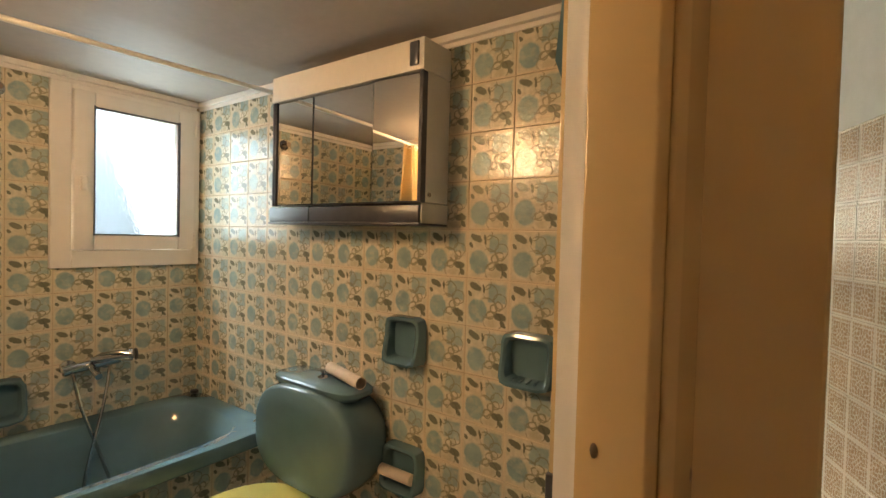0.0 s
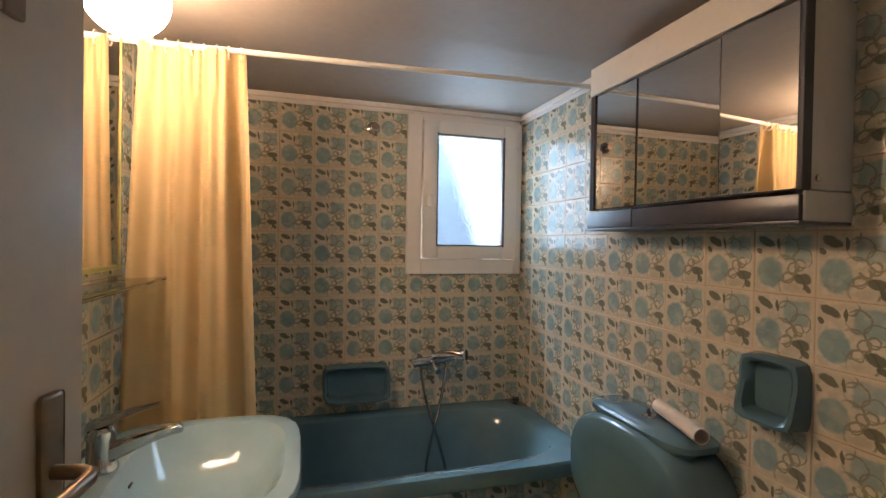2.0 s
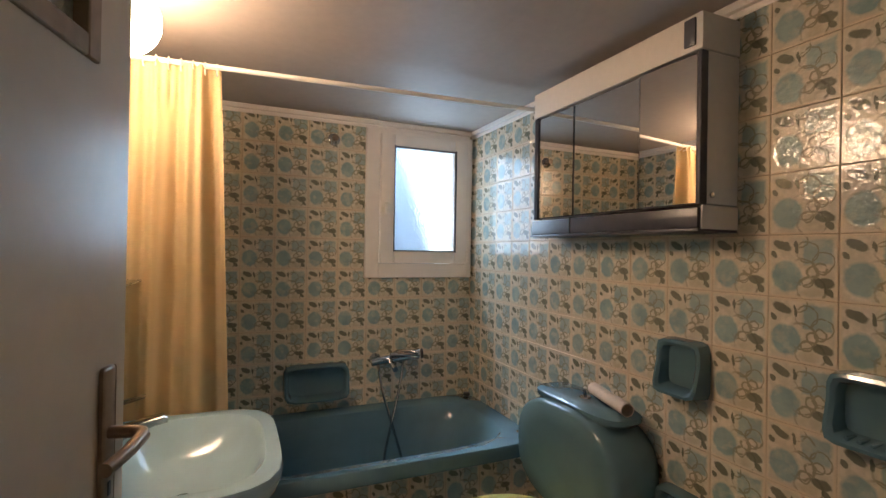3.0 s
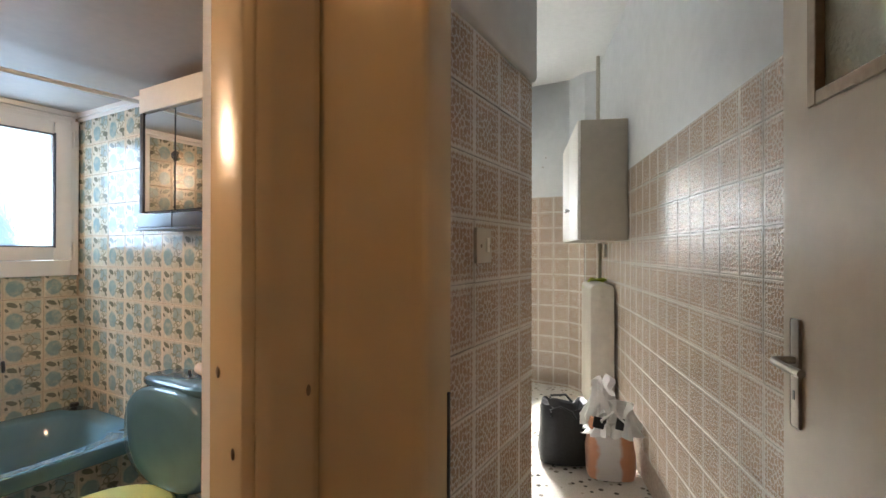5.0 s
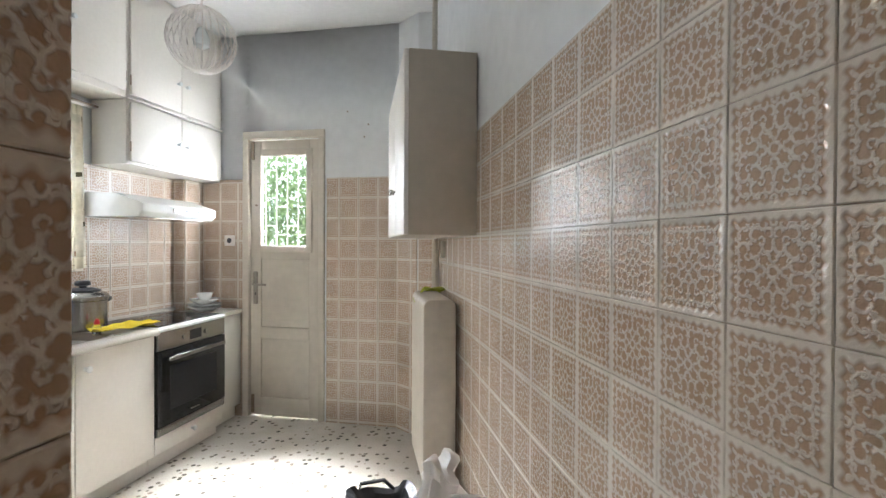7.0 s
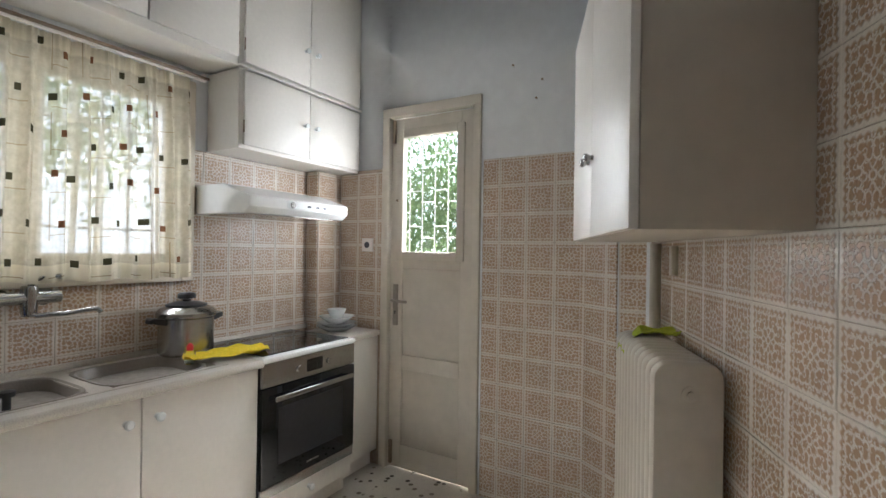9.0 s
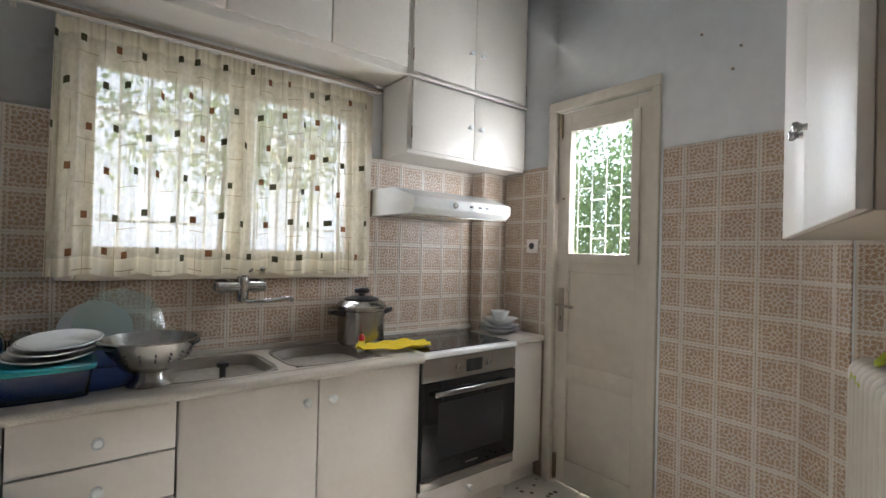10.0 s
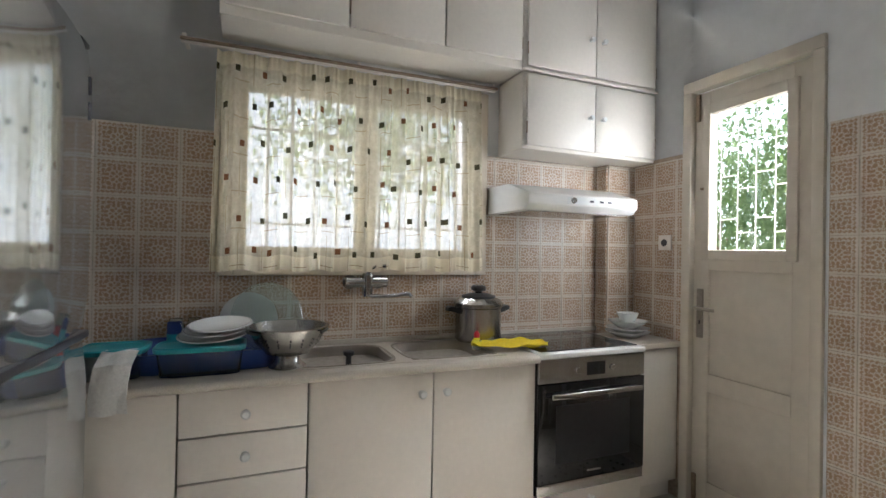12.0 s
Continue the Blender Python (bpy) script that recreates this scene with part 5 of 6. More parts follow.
def worktop():
    w = thing("worktop", (-1.7, 1.8, 0.8), "speckled beige worktop with a post-formed edge", "worktop")
    x0, x1, z0, z1 = KX + 0.008, -1.428, 0.799, 0.832
    bm = bmesh.new()
    cells = [(x0, x1, PY + 0.05, 1.455), (x0, -1.88, 1.455, 2.36), (-1.485, x1, 1.455, 2.36), (x0, x1, 2.36, 2.486)]
    for a in cells:
        box(bm, a[0], a[1], a[2], a[3], z0, z1)
    part("slab", bm, M_COUNTER, w)
    part("edge", sweep([(x1, PY + 0.05, (z0 + z1) / 2), (x1, 2.486, (z0 + z1) / 2)], 0.0165, 12), M_COUNTER, w)
    part("upstand", rbox(x0, x0 + 0.018, PY + 0.05, 3.22, z1, z1 + 0.025, 0.004), M_COUNTER, w)
    e = thing("worktop", (-1.7, 3.26, 0.8), "short worktop piece beside the hob", "worktop")
    part("slab", rbox(KX + 0.1, -1.505, 3.1, 3.42, 0.80, 0.83, 0.004), M_COUNTER, e)
    s = thing("kitchen_sink", (-1.68, 1.9, 0.8), "taupe double-bowl inset sink", "sink")
    for cy, hy, nm in ((1.68, 0.19, "bowl"), (2.115, 0.185, "bowl")):
        cx, hx = -1.683, 0.175
        lp = [rounded(cx, cy, hx + 0.012, hy + 0.012, z1 + 0.002, 5), rounded(cx, cy, hx + 0.01, hy + 0.01, z1 + 0.006, 5), rounded(cx, cy, hx, hy, z1 + 0.004, 4.5), rounded(cx, cy, hx - 0.01, hy - 0.01, z1 - 0.01, 4.5), rounded(cx, cy, hx - 0.02, hy - 0.02, z1 - 0.13, 4), rounded(cx, cy, hx - 0.06, hy - 0.06, z1 - 0.15, 3.5), rounded(cx, cy, 0.02, 0.02, z1 - 0.152, 2)]
        part(nm, loft(lp, False), M_SINK, s)
        part("drain", lathe([(0, 0.004), (0.035, 0.003), (0.04, 0)], (cx, cy, z1 - 0.15), None, 20), M_STEEL, s)
    deck = bmesh.new()
    for a in ((-1.882, -1.858, 1.455, 2.36), (-1.508, -1.483, 1.455, 2.36), (-1.858, -1.508, 1.455, 1.495), (-1.858, -1.508, 1.865, 1.935), (-1.858, -1.508, 2.325, 2.36)):
        box(deck, *a, z1 - 0.02, z1 + 0.003)
    part("deck", deck, M_COUNTER, s)
    pl = thing("sink_plug", (-1.66, 1.70, 0.84), "black rubber sink plug standing in the bowl", "plug")
    part("stopper", lathe([(0, 0.0), (0.024, 0.0), (0.026, 0.02), (0.016, 0.035), (0.018, 0.05), (0, 0.052)], (-1.66, 1.70, z1 - 0.146), None, 18), M_BLACK, pl)
    part("stem", sweep([(-1.66, 1.70, z1 - 0.1), (-1.66, 1.70, z1 + 0.008)], 0.012, 12), M_BLACK, pl)
    part("knob", lathe([(0, 0), (0.022, 0.002), (0.024, 0.018), (0, 0.024)], (-1.66, 1.70, z1 + 0.005), None, 18), M_BLACK, pl)
    h = thing("hob", (-1.7, 2.79, 0.83), "black ceramic hob in a white worktop strip", "hob")
    part("strip", rbox(KX + 0.008, -1.424, 2.489, 3.098, 0.811, 0.838, 0.008, 3), M_WHITE, h, "white enamelled hob surround")
    g = part("glass", rbox(-1.93 + 0.02, -1.458, 2.515, 3.075, 0.838, 0.8425, 0.002, 1), M_BLACKGLASS, h, "black ceramic glass")
    for cx, cy, r in ((-1.80, 2.66, 0.085), (-1.80, 2.93, 0.07), (-1.58, 2.66, 0.07), (-1.58, 2.93, 0.09)):
        part("ring", lathe([(r, 0), (r, 0.0006), (r - 0.002, 0.0006), (r - 0.002, 0)], (cx, cy, 0.8425), None, 40), M_STEEL, g)


worktop()


def kitchen_tap():
    t = thing("kitchen_tap", (-1.88, 1.86, 1.08), "chrome wall-mounted kitchen mixer with a swivel spout", "tap")
    x, z = KX + 0.075, 1.128
    for y in (1.752, 1.888):
        part("inlet", lathe([(0, 0), (0.034, 0), (0.034, 0.01), (0.018, 0.018), (0.018, 0.06), (0, 0.06)], (KX + 0.008, y, z), pose(0, 0, 0, 0, 90), 22), M_CHROME, t)
    part("body", sweep([(x, 1.722, z), (x, 1.73, z), (x, 1.91, z), (x, 1.918, z)], 0.023, 18), M_CHROME, t)
    part("cartridge", lathe([(0.022, -0.066), (0.026, -0.05), (0.027, 0.03), (0.024, 0.045), (0, 0.05)], (x, 1.825, z), None, 20), M_CHROME, t)
    part("lever", sweep([(x, 1.825, z + 0.04), (x + 0.012, 1.835, z + 0.062), (x + 0.035, 1.86, z + 0.078), (x + 0.06, 1.90, z + 0.080)], 0.010, 10), M_CHROME, t)
    part("spout", sweep([(x, 1.825, z - 0.052), (x + 0.03, 1.84, z - 0.062), (x + 0.07, 1.91, z - 0.058), (x + 0.10, 1.97, z - 0.048), (x + 0.115, 1.995, z - 0.046), (x + 0.12, 2.005, z - 0.06)], 0.0095, 12), M_CHROME, t)


kitchen_tap()


def pot():
    c = (-1.825, 2.385)
    t = thing("pressure_cooker", (c[0], c[1], 0.835), "stainless steel pressure cooker with black handles", "cooking pot")
    part("pan", lathe([(0, 0.0), (0.105, 0.0), (0.115, 0.012), (0.115, 0.165), (0.121, 0.17), (0.121, 0.178), (0, 0.178)], (*c, 0.836), None, 40), M_STEEL, t)
    lid = part("lid", lathe([(0.123, 0), (0.125, 0.012), (0.11, 0.03), (0.06, 0.048), (0, 0.052)], (*c, 1.014), None, 40), M_STEEL, t)
    part("lid_collar", lathe([(0.085, 0), (0.086, 0.014), (0.045, 0.026), (0, 0.028)], (*c, 1.047), None, 30), M_BLACK, lid)
    part("lid_knob", lathe([(0.018, 0), (0.018, 0.015), (0.038, 0.02), (0.038, 0.038), (0.03, 0.045), (0, 0.046)], (*c, 1.068), None, 24), M_BLACK, lid)
    for s in (-1, 1):
        part("handle", loft([[(c[0] + a * w, c[1] + s * r, zz + b * h) for a, b in ((-1, -1), (1, -1), (1, 1), (-1, 1))] for r, w, h, zz in ((0.112, 0.035, 0.014, 0.99), (0.135, 0.034, 0.013, 0.995), (0.16, 0.028, 0.011, 1.0), (0.172, 0.018, 0.008, 0.997))]), M_BLACK, t, "black plastic side handle")


pot()
rb = thing("soap_bottle", (-1.64, 2.30, 0.835), "small bottle with a red cap by the sink", "bottle")
part("bottle", lathe([(0, 0), (0.02, 0), (0.022, 0.01), (0.022, 0.045), (0.012, 0.055), (0, 0.055)], (-1.615, 2.275, 0.836), None, 18), M_GLASSWARE, rb)
part("cap", lathe([(0.013, 0), (0.014, 0.016), (0.006, 0.03), (0, 0.031)], (-1.615, 2.275, 0.891), None, 16), M_RED, rb, "red cap")


def rag(name, at, sx, sy, turn, material, label, drape=0.0, seed=2):
    """A crumpled cloth lying on something."""
    bm = bmesh.new()
    n = 22
    bmesh.ops.create_grid(bm, x_segments=n, y_segments=n, size=0.5)
    for v in bm.verts:
        x, y = v.co.x, v.co.y
        h = 0.5 * (noise.noise(Vector((x * 5 + seed, y * 5, seed))) + 0.5) * 0.02 + 0.012 * abs(math.sin(9 * x + 4 * y + seed))
        over = max(0.0, y - 0.1) * drape
        v.co = Vector((x * sx * (1 + 0.1 * math.sin(7 * y)), y * sy * (1 + 0.08 * math.cos(6 * x)), 0.004 + h - over))
    geo = bmesh.ops.solidify(bm, geom=bm.faces[:], thickness=0.003)
    bmesh.ops.transform(bm, matrix=pose(*at, 0, 0, turn), verts=bm.verts[:])
    t = thing(name, at, label, "cloth")
    part("fabric", bm, material, t)
    return t


rag("dish_cloth", (-1.60, 2.44, 0.845), 0.16, 0.34, -12, M_CLOTH, "bright yellow dish cloth crumpled on the worktop edge")


def bowls():
    c = (-1.70, 3.24)
    z = 0.831
    items = (("soup_plate", [(0, 0), (0.06, 0), (0.115, 0.03), (0.12, 0.033), (0.112, 0.034), (0.058, 0.008), (0, 0.008)], 0.0), ("soup_plate", [(0, 0), (0.06, 0), (0.112, 0.026), (0.117, 0.029), (0.11, 0.03), (0.058, 0.008), (0, 0.008)], 0.024),
             ("serving_bowl", [(0, 0), (0.05, 0), (0.098, 0.035), (0.105, 0.04), (0.098, 0.04), (0.05, 0.008), (0, 0.008)], 0.05), ("cup_bowl", [(0, 0), (0.035, 0), (0.045, 0.02), (0.058, 0.05), (0.055, 0.05), (0.042, 0.022), (0, 0.006)], 0.082))
    for nm, prof, dz in items:
        b = thing(nm, (*c, z + dz), "white porcelain dish in a stack by the garden door", "dish", "stacked dishes")
        part("dish", lathe(prof, (*c, z + dz), None, 36), M_PLATE, b)


bowls()


def draining_dishes():
    z = 0.833
    # blue drainer tray, teal lidded tub, plates, colander, glass lid
    t = thing("dish_drainer", (-1.72, 1.15, z), "blue plastic dish drainer tray", "dish rack")
    tr = [rounded(-1.72, 1.16, 0.16, 0.24, z, 6), rounded(-1.72, 1.16, 0.185, 0.265, z + 0.05, 6), rounded(-1.72, 1.16, 0.19, 0.27, z + 0.075, 6), rounded(-1.72, 1.16, 0.184, 0.264, z + 0.075, 6), rounded(-1.72, 1.16, 0.165, 0.245, z + 0.012, 6)]
    part("tray", loft(tr), M_NAVY, t)
    part("rack_end", rbox(-1.90, -1.89, 1.0, 1.05, z + 0.06, z + 0.14, 0.004), M_NAVY, t)
    for cy, hy, cx in ((1.155, 0.14, -1.575), (0.885, 0.095, -1.60)):
        b = thing("food_container", (cx, cy, z), "clear plastic food container with a teal lid", "food container", "food containers")
        part("tub", loft([rounded(cx, cy, 0.07, hy - 0.012, z + 0.001, 6), rounded(cx, cy, 0.085, hy - 0.002, z + 0.085, 6), rounded(cx, cy, 0.082, hy - 0.006, z + 0.085, 6), rounded(cx, cy, 0.066, hy - 0.018, z + 0.006, 6)]), M_TUBBOX, b)
        part("lid", loft([rounded(cx, cy, 0.092, hy + 0.006, z + 0.086, 6), rounded(cx, cy, 0.094, hy + 0.008, z + 0.10, 6), rounded(cx, cy, 0.085, hy, z + 0.104, 6), rounded(cx, cy, 0.08, hy - 0.006, z + 0.099, 6)]), M_TEAL, b, "teal lid")
    for i, (dz, r, dx) in enumerate(((0.105, 0.125, 0.0), (0.122, 0.118, 0.01), (0.136, 0.115, 0.02))):
        p = thing("plate", (-1.63, 1.20, z + dz), "white plate with a thin dark rim, stacked on the container", "plate", "stacked plates")
        m = pose(-1.635 - dx, 1.19 + dx, z + dz + 0.006, 3, 7)
        part("dish", lathe([(0, 0), (0.07, 0), (r - 0.01, 0.013), (r, 0.016), (r - 0.004, 0.02), (0.07, 0.006), (0, 0.005)], (0, 0, 0), m, 40), M_PLATE, p)
        part("rim_line", lathe([(r - 0.006, 0.0192), (r - 0.008, 0.0192), (r - 0.008, 0.0186), (r - 0.006, 0.0186)], (0, 0, 0.0012), m, 40), M_DARKTRIM, p)
    g = thing("glass_plate", (-1.86, 1.42, z), "clear glass pot lid leaning on the tiles", "lid")
    m = pose(-1.875, 1.385, z + 0.150, 0, 76, 8)
    part("disc", lathe([(0, 0.03), (0.06, 0.026), (0.12, 0.012), (0.145, 0.0), (0.15, 0.0), (0.15, 0.005), (0.12, 0.017), (0.06, 0.031), (0, 0.035)], (0, 0, 0), m, 48), M_LID, g)
    g2 = thing("plate", (-1.9, 1.33, z), "white plate standing in the drainer", "plate")
    part("dish", lathe([(0, 0), (0.07, 0), (0.115, 0.014), (0.12, 0.017), (0.07, 0.006), (0, 0.005)], (-1.925, 1.31, z + 0.13), pose(0, 0, 0, 0, 80, -4), 36), M_PLATE, g2)
    c = thing("colander", (-1.565, 1.448, z), "stainless steel colander on a round foot", "colander")
    part("bowl", lathe([(0.045, 0.045), (0.08, 0.055), (0.12, 0.10), (0.144, 0.152), (0.153, 0.153), (0.153, 0.157), (0.140, 0.157), (0.116, 0.102), (0.077, 0.06), (0, 0.052)], (-1.565, 1.448, z), None, 44), M_STEEL, c)
    part("foot", lathe([(0.068, 0.0), (0.07, 0.003), (0.05, 0.022), (0.045, 0.046), (0.042, 0.046), (0.046, 0.02), (0.064, 0.003)], (-1.565, 1.448, z), None, 36), M_STEEL, c)
    for k in range(18):
        a = k / 18 * 6.283
        for r, zz in ((0.128, 0.115), (0.121, 0.10), (0.112, 0.09)):
            part("hole", lathe([(0, 0.001), (0.0035, 0.001), (0.0036, 0)], (0, 0, 0), pose(-1.565 + (r + 0.0015) * math.cos(a), 1.448 + (r + 0.0015) * math.sin(a), z + zz) @ pose(0, 0, 0, 0, 0, math.degrees(a)) @ pose(0, 0, 0, 0, 115, 0), 6), M_BLACK, c)
    for s in (-1, 1):
        part("handle", sweep([(-1.565 + 0.146 * math.cos(a), 1.448 + 0.146 * math.sin(a), z + 0.140) for a in (s * 1.2 + 1.57 * 0 - 0.35, s * 1.2 - 0.15, s * 1.2 + 0.15, s * 1.2 + 0.35)], 0.005, 8), M_BLACK, c)
    j = thing("glass_jar", (-1.88, 1.06, z), "small glass jars with printed labels by the wall", "jar")
    for y, mt in ((1.03, M_GLASSWARE), (1.10, M_GLASSWARE)):
        part("jar", lathe([(0, 0.0), (0.032, 0.0), (0.033, 0.12), (0.025, 0.14), (0.025, 0.15), (0, 0.15)], (-1.905, y, z + 0.001), None, 20), mt, j)
        part("label", lathe([(0.0335, 0.04), (0.0335, 0.09), (0.0332, 0.09), (0.0332, 0.04)], (-1.905, y, z), None, 20), M_RED if y > 1.05 else M_TEAL, j)
    tw = thing("tea_towel", (-1.45, 0.93, z), "white kitchen towel hanging over the worktop edge", "towel")
    prof = [(-1.75, z + 0.004), (-1.6, z + 0.09), (-1.50, z + 0.10), (-1.43, z + 0.07), (-1.409, z + 0.01), (-1.406, z - 0.03), (-1.404, z - 0.075)]
    bm = bmesh.new()
    rows = []
    for i, (x, zz) in enumerate(prof):
        rows.append([bm.verts.new((x + 0.003 * math.sin(q * 1.1 + i), 0.865 + q * 0.0145 + 0.006 * math.sin(i), zz + 0.003 * math.sin(q * 1.1 + i * 1.3))) for q in range(8)])
    for a, b in zip(rows, rows[1:]):
        for q in range(7):
            bm.faces.new((a[q], a[q + 1], b[q + 1], b[q]))
    bmesh.ops.subdivide_edges(bm, edges=bm.edges[:], cuts=2, smooth=0.6, use_grid_fill=True)
    bmesh.ops.solidify(bm, geom=bm.faces[:], thickness=0.003)
    part("fabric", bm, M_TOWEL, tw)


draining_dishes()


def hood():
    h = thing("cooker_hood", (-1.75, 2.8, 1.5), "slim white cooker hood under the wall cupboard", "cooker hood")
    y0, y1 = 2.485, 3.13
    prof = [(KX + 0.01, 1.484), (KX + 0.01, 1.627), (-1.72, 1.622), (-1.55, 1.568), (-1.527, 1.558), (-1.527, 1.512), (-1.56, 1.484)]
    bm = loft([[(x, y, z) for x, z in prof] for y in (y0, y1)])
    bmesh.ops.bevel(bm, geom=bm.edges[:], offset=0.004, segments=2, profile=0.5, affect="EDGES")
    part("body", bm, M_WHITE, h)
    front = part("front_strip", rbox(-1.5285, -1.5255, 2.70, 3.04, 1.518, 1.552, 0.001, 1), M_PLATE, h)
    part("switch", lathe([(0, 0.006), (0.014, 0.006), (0.016, 0)], (-1.5258, 2.735, 1.535), pose(0, 0, 0, 0, 90), 16), M_STEEL, front)
    for y in (2.84, 2.90, 2.95):
        part("button", rbox(-1.5256, -1.5235, y - 0.012, y + 0.012, 1.530, 1.540, 0.001, 1), M_DARKTRIM, front)
    part("filter", rbox(-1.90, -1.60, y0 + 0.05, y1 - 0.05, 1.4805, 1.4845, 0.001, 1), M_STEEL, h, "grey metal grease filter")
    part("side_vent", rbox(KX + 0.012, KX + 0.03, y0 - 0.012, y0 - 0.002, 1.48, 1.615, 0.002, 1), M_BRONZE, h)


hood()


def wall_cupboards():
    xf = -1.68
    def cup(name, y0, y1, z0, z1, doors, label):
        u = thing(name, (-1.8, (y0 + y1) / 2, z0), label, "wall cupboard", "wall cupboards")
        part("body", rbox(KX + 0.01, xf - 0.018, y0 + 0.001, y1 - 0.001, z0, z1, 0.002, 1), M_CAB, u)
        for a, b, c, d, ky, kz in doors:
            f = part("door", rbox(xf - 0.017, xf, a + 0.0025, b - 0.0025, c + 0.003, d - 0.003, 0.004), M_CAB, u)
            part("knob", lathe([(0.009, 0), (0.006, 0.008), (0.014, 0.02), (0.012, 0.03), (0, 0.033)], (xf, ky, kz), pose(0, 0, 0, 0, 90), 14), M_PLATE, f, "small pale knob")
            part("hinge", sweep([(xf - 0.004, a + 0.002 if ky > (a + b) / 2 else b - 0.002, c + 0.06), (xf - 0.004, a + 0.002 if ky > (a + b) / 2 else b - 0.002, c + 0.12)], 0.004, 6), M_BRONZE, f)
    cup("wall_cupboard", 2.545, 3.415, 1.80, 2.185, [(2.565, 2.985, 1.815, 2.175, 2.945, 1.99), (2.985, 3.405, 1.815, 2.175, 3.025, 1.99)], "ivory two-door wall cupboard over the cooker hood")
    cup("wall_cupboard", 2.545, 3.415, 2.20, KC - 0.004, [(2.565, 2.985, 2.21, KC - 0.02, 2.945, 2.40), (2.985, 3.405, 2.21, KC - 0.02, 3.025, 2.40)], "tall ivory two-door cupboard up to the ceiling")
    cup("wall_cupboard", 1.18, 2.543, 2.19, KC - 0.004, [(1.20, 1.682, 2.225, KC - 0.02, 1.62, 2.5), (1.684, 2.122, 2.225, KC - 0.02, 2.06, 2.5), (2.124, 2.535, 2.225, KC - 0.02, 2.19, 2.5)], "long ivory cupboard over the window")
    t = tagged(part("wall_trim", rbox(xf - 0.01, xf + 0.006, 2.545, 3.415, 2.186, 2.199, 0.003), M_CAB), "ivory moulding between the cupboards", "moulding", kind="structure")


wall_cupboards()


def boiler_cupboard():
    c = thing("boiler_cupboard", on_wall(0.7, 0.16, 1.366), "tall ivory cupboard hung on the slanted wall round the pipe", "wall cupboard")
    # the whole body has one colour, darker than the ivory doors
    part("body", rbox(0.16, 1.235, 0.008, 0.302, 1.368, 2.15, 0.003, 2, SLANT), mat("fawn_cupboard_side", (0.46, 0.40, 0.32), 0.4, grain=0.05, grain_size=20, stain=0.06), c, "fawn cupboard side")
    for a, b, ks in ((0.16, 0.70, 0.66), (0.702, 1.235, 0.745)):
        d = part("door", rbox(a + 0.002, b - 0.002, 0.303, 0.322, 1.37, 2.148, 0.003, 2, SLANT), M_CAB, c)
        part("knob", lathe([(0.008, 0), (0.006, 0.008), (0.013, 0.018), (0.012, 0.027), (0, 0.03)], (0, 0, 0), SLANT @ pose(ks, 0.322, 1.60, -90), 14), M_STEEL, d, "small metal knob")


boiler_cupboard()


def radiator():
    r = thing("radiator", on_wall(0.72, 0.12, 0), "cream enamelled column radiator against the tiled wall", "radiator")
    s0, n, p = 0.475, 11, 0.046
    for i in range(n):
        s = s0 + p * (i + 0.5)
        loops = []
        for ds, inset in ((-0.49, 0.014), (-0.40, 0.003), (-0.25, 0.0), (0.25, 0.0), (0.40, 0.003), (0.49, 0.014)):
            ring = []
            for cy, cz, a0 in ((0.155, 1.015, 0), (0.07, 1.015, 90), (0.07, 0.16, 180), (0.155, 0.16, 270)):
                for q in range(6):
                    a = radians(a0 + q * 18)
                    ring.append(SLANT @ Vector((s + p * ds, cy + (0.04 - inset) * math.cos(a), cz + (0.04 - inset) * math.sin(a))))
            loops.append(ring)
        part("section", loft(loops), M_RAD, r)
    for s in (s0 + 0.03, s0 + n * p - 0.03):
        part("foot", rbox(s - 0.012, s + 0.012, 0.07, 0.15, 0, 0.13, 0.004, 2, SLANT), M_RAD, r)
    for z in (0.98, 0.19):
        part("plug", lathe([(0.02, 0), (0.02, 0.006), (0.010, 0.008), (0.010, 0.016), (0, 0.017)], (0, 0, 0), SLANT @ pose(s0 + 0.002, 0.11, z) @ pose(0, 0, 0, 0, -90), 14), M_RAD if z > 0.5 else M_STEEL, r, "screwed end plug")
    p1 = thing("heating_pipe", on_wall(1.12, 0.05, 1.0), "pale painted heating pipes running up to the ceiling", "pipe")
    part("pipe", sweep([on_wall(1.06, 0.05, 0.2), on_wall(1.06, 0.05, 1.36)], 0.016, 14), M_RAD, p1)
    part("pipe", sweep([on_wall(1.10, 0.03, 0.1), on_wall(1.10, 0.03, 1.36)], 0.013, 14), M_RAD, p1)
    part("pipe", sweep([on_wall(1.08, 0.05, 2.152), on_wall(1.08, 0.05, KC)], 0.016, 14), M_RAD, p1)
    part("bracket", rbox(0.93, 0.955, 0.007, 0.03, 1.25, 1.35, 0.003, 2, SLANT), M_RAD, p1)
    bm = bmesh.new()
    n2 = 16
    bmesh.ops.create_grid(bm, x_segments=n2, y_segments=n2, size=0.5)
    for v in bm.verts:
        x, y = v.co.x, v.co.y
        drop = max(0.0, y - 0.12) * 0.55 + max(0, x - 0.28) * 0.3
        v.co = Vector((x * 0.11, y * 0.19 * (1 - 0.3 * max(0, y)), 0.012 + 0.01 * abs(math.sin(11 * x + 5 * y)) + 0.006 * math.sin(14 * y + 6 * x) - drop * 0.3))
    bmesh.ops.solidify(bm, geom=bm.faces[:], thickness=0.003)
    bmesh.ops.transform(bm, matrix=SLANT @ pose(0.90, 0.115, 1.055), verts=bm.verts[:])
    cl = thing("dust_cloth", on_wall(0.90, 0.115, 1.055), "lime yellow cloth lying over the radiator's end", "cloth")
    part("fabric", bm, M_LIME, cl)


radiator()


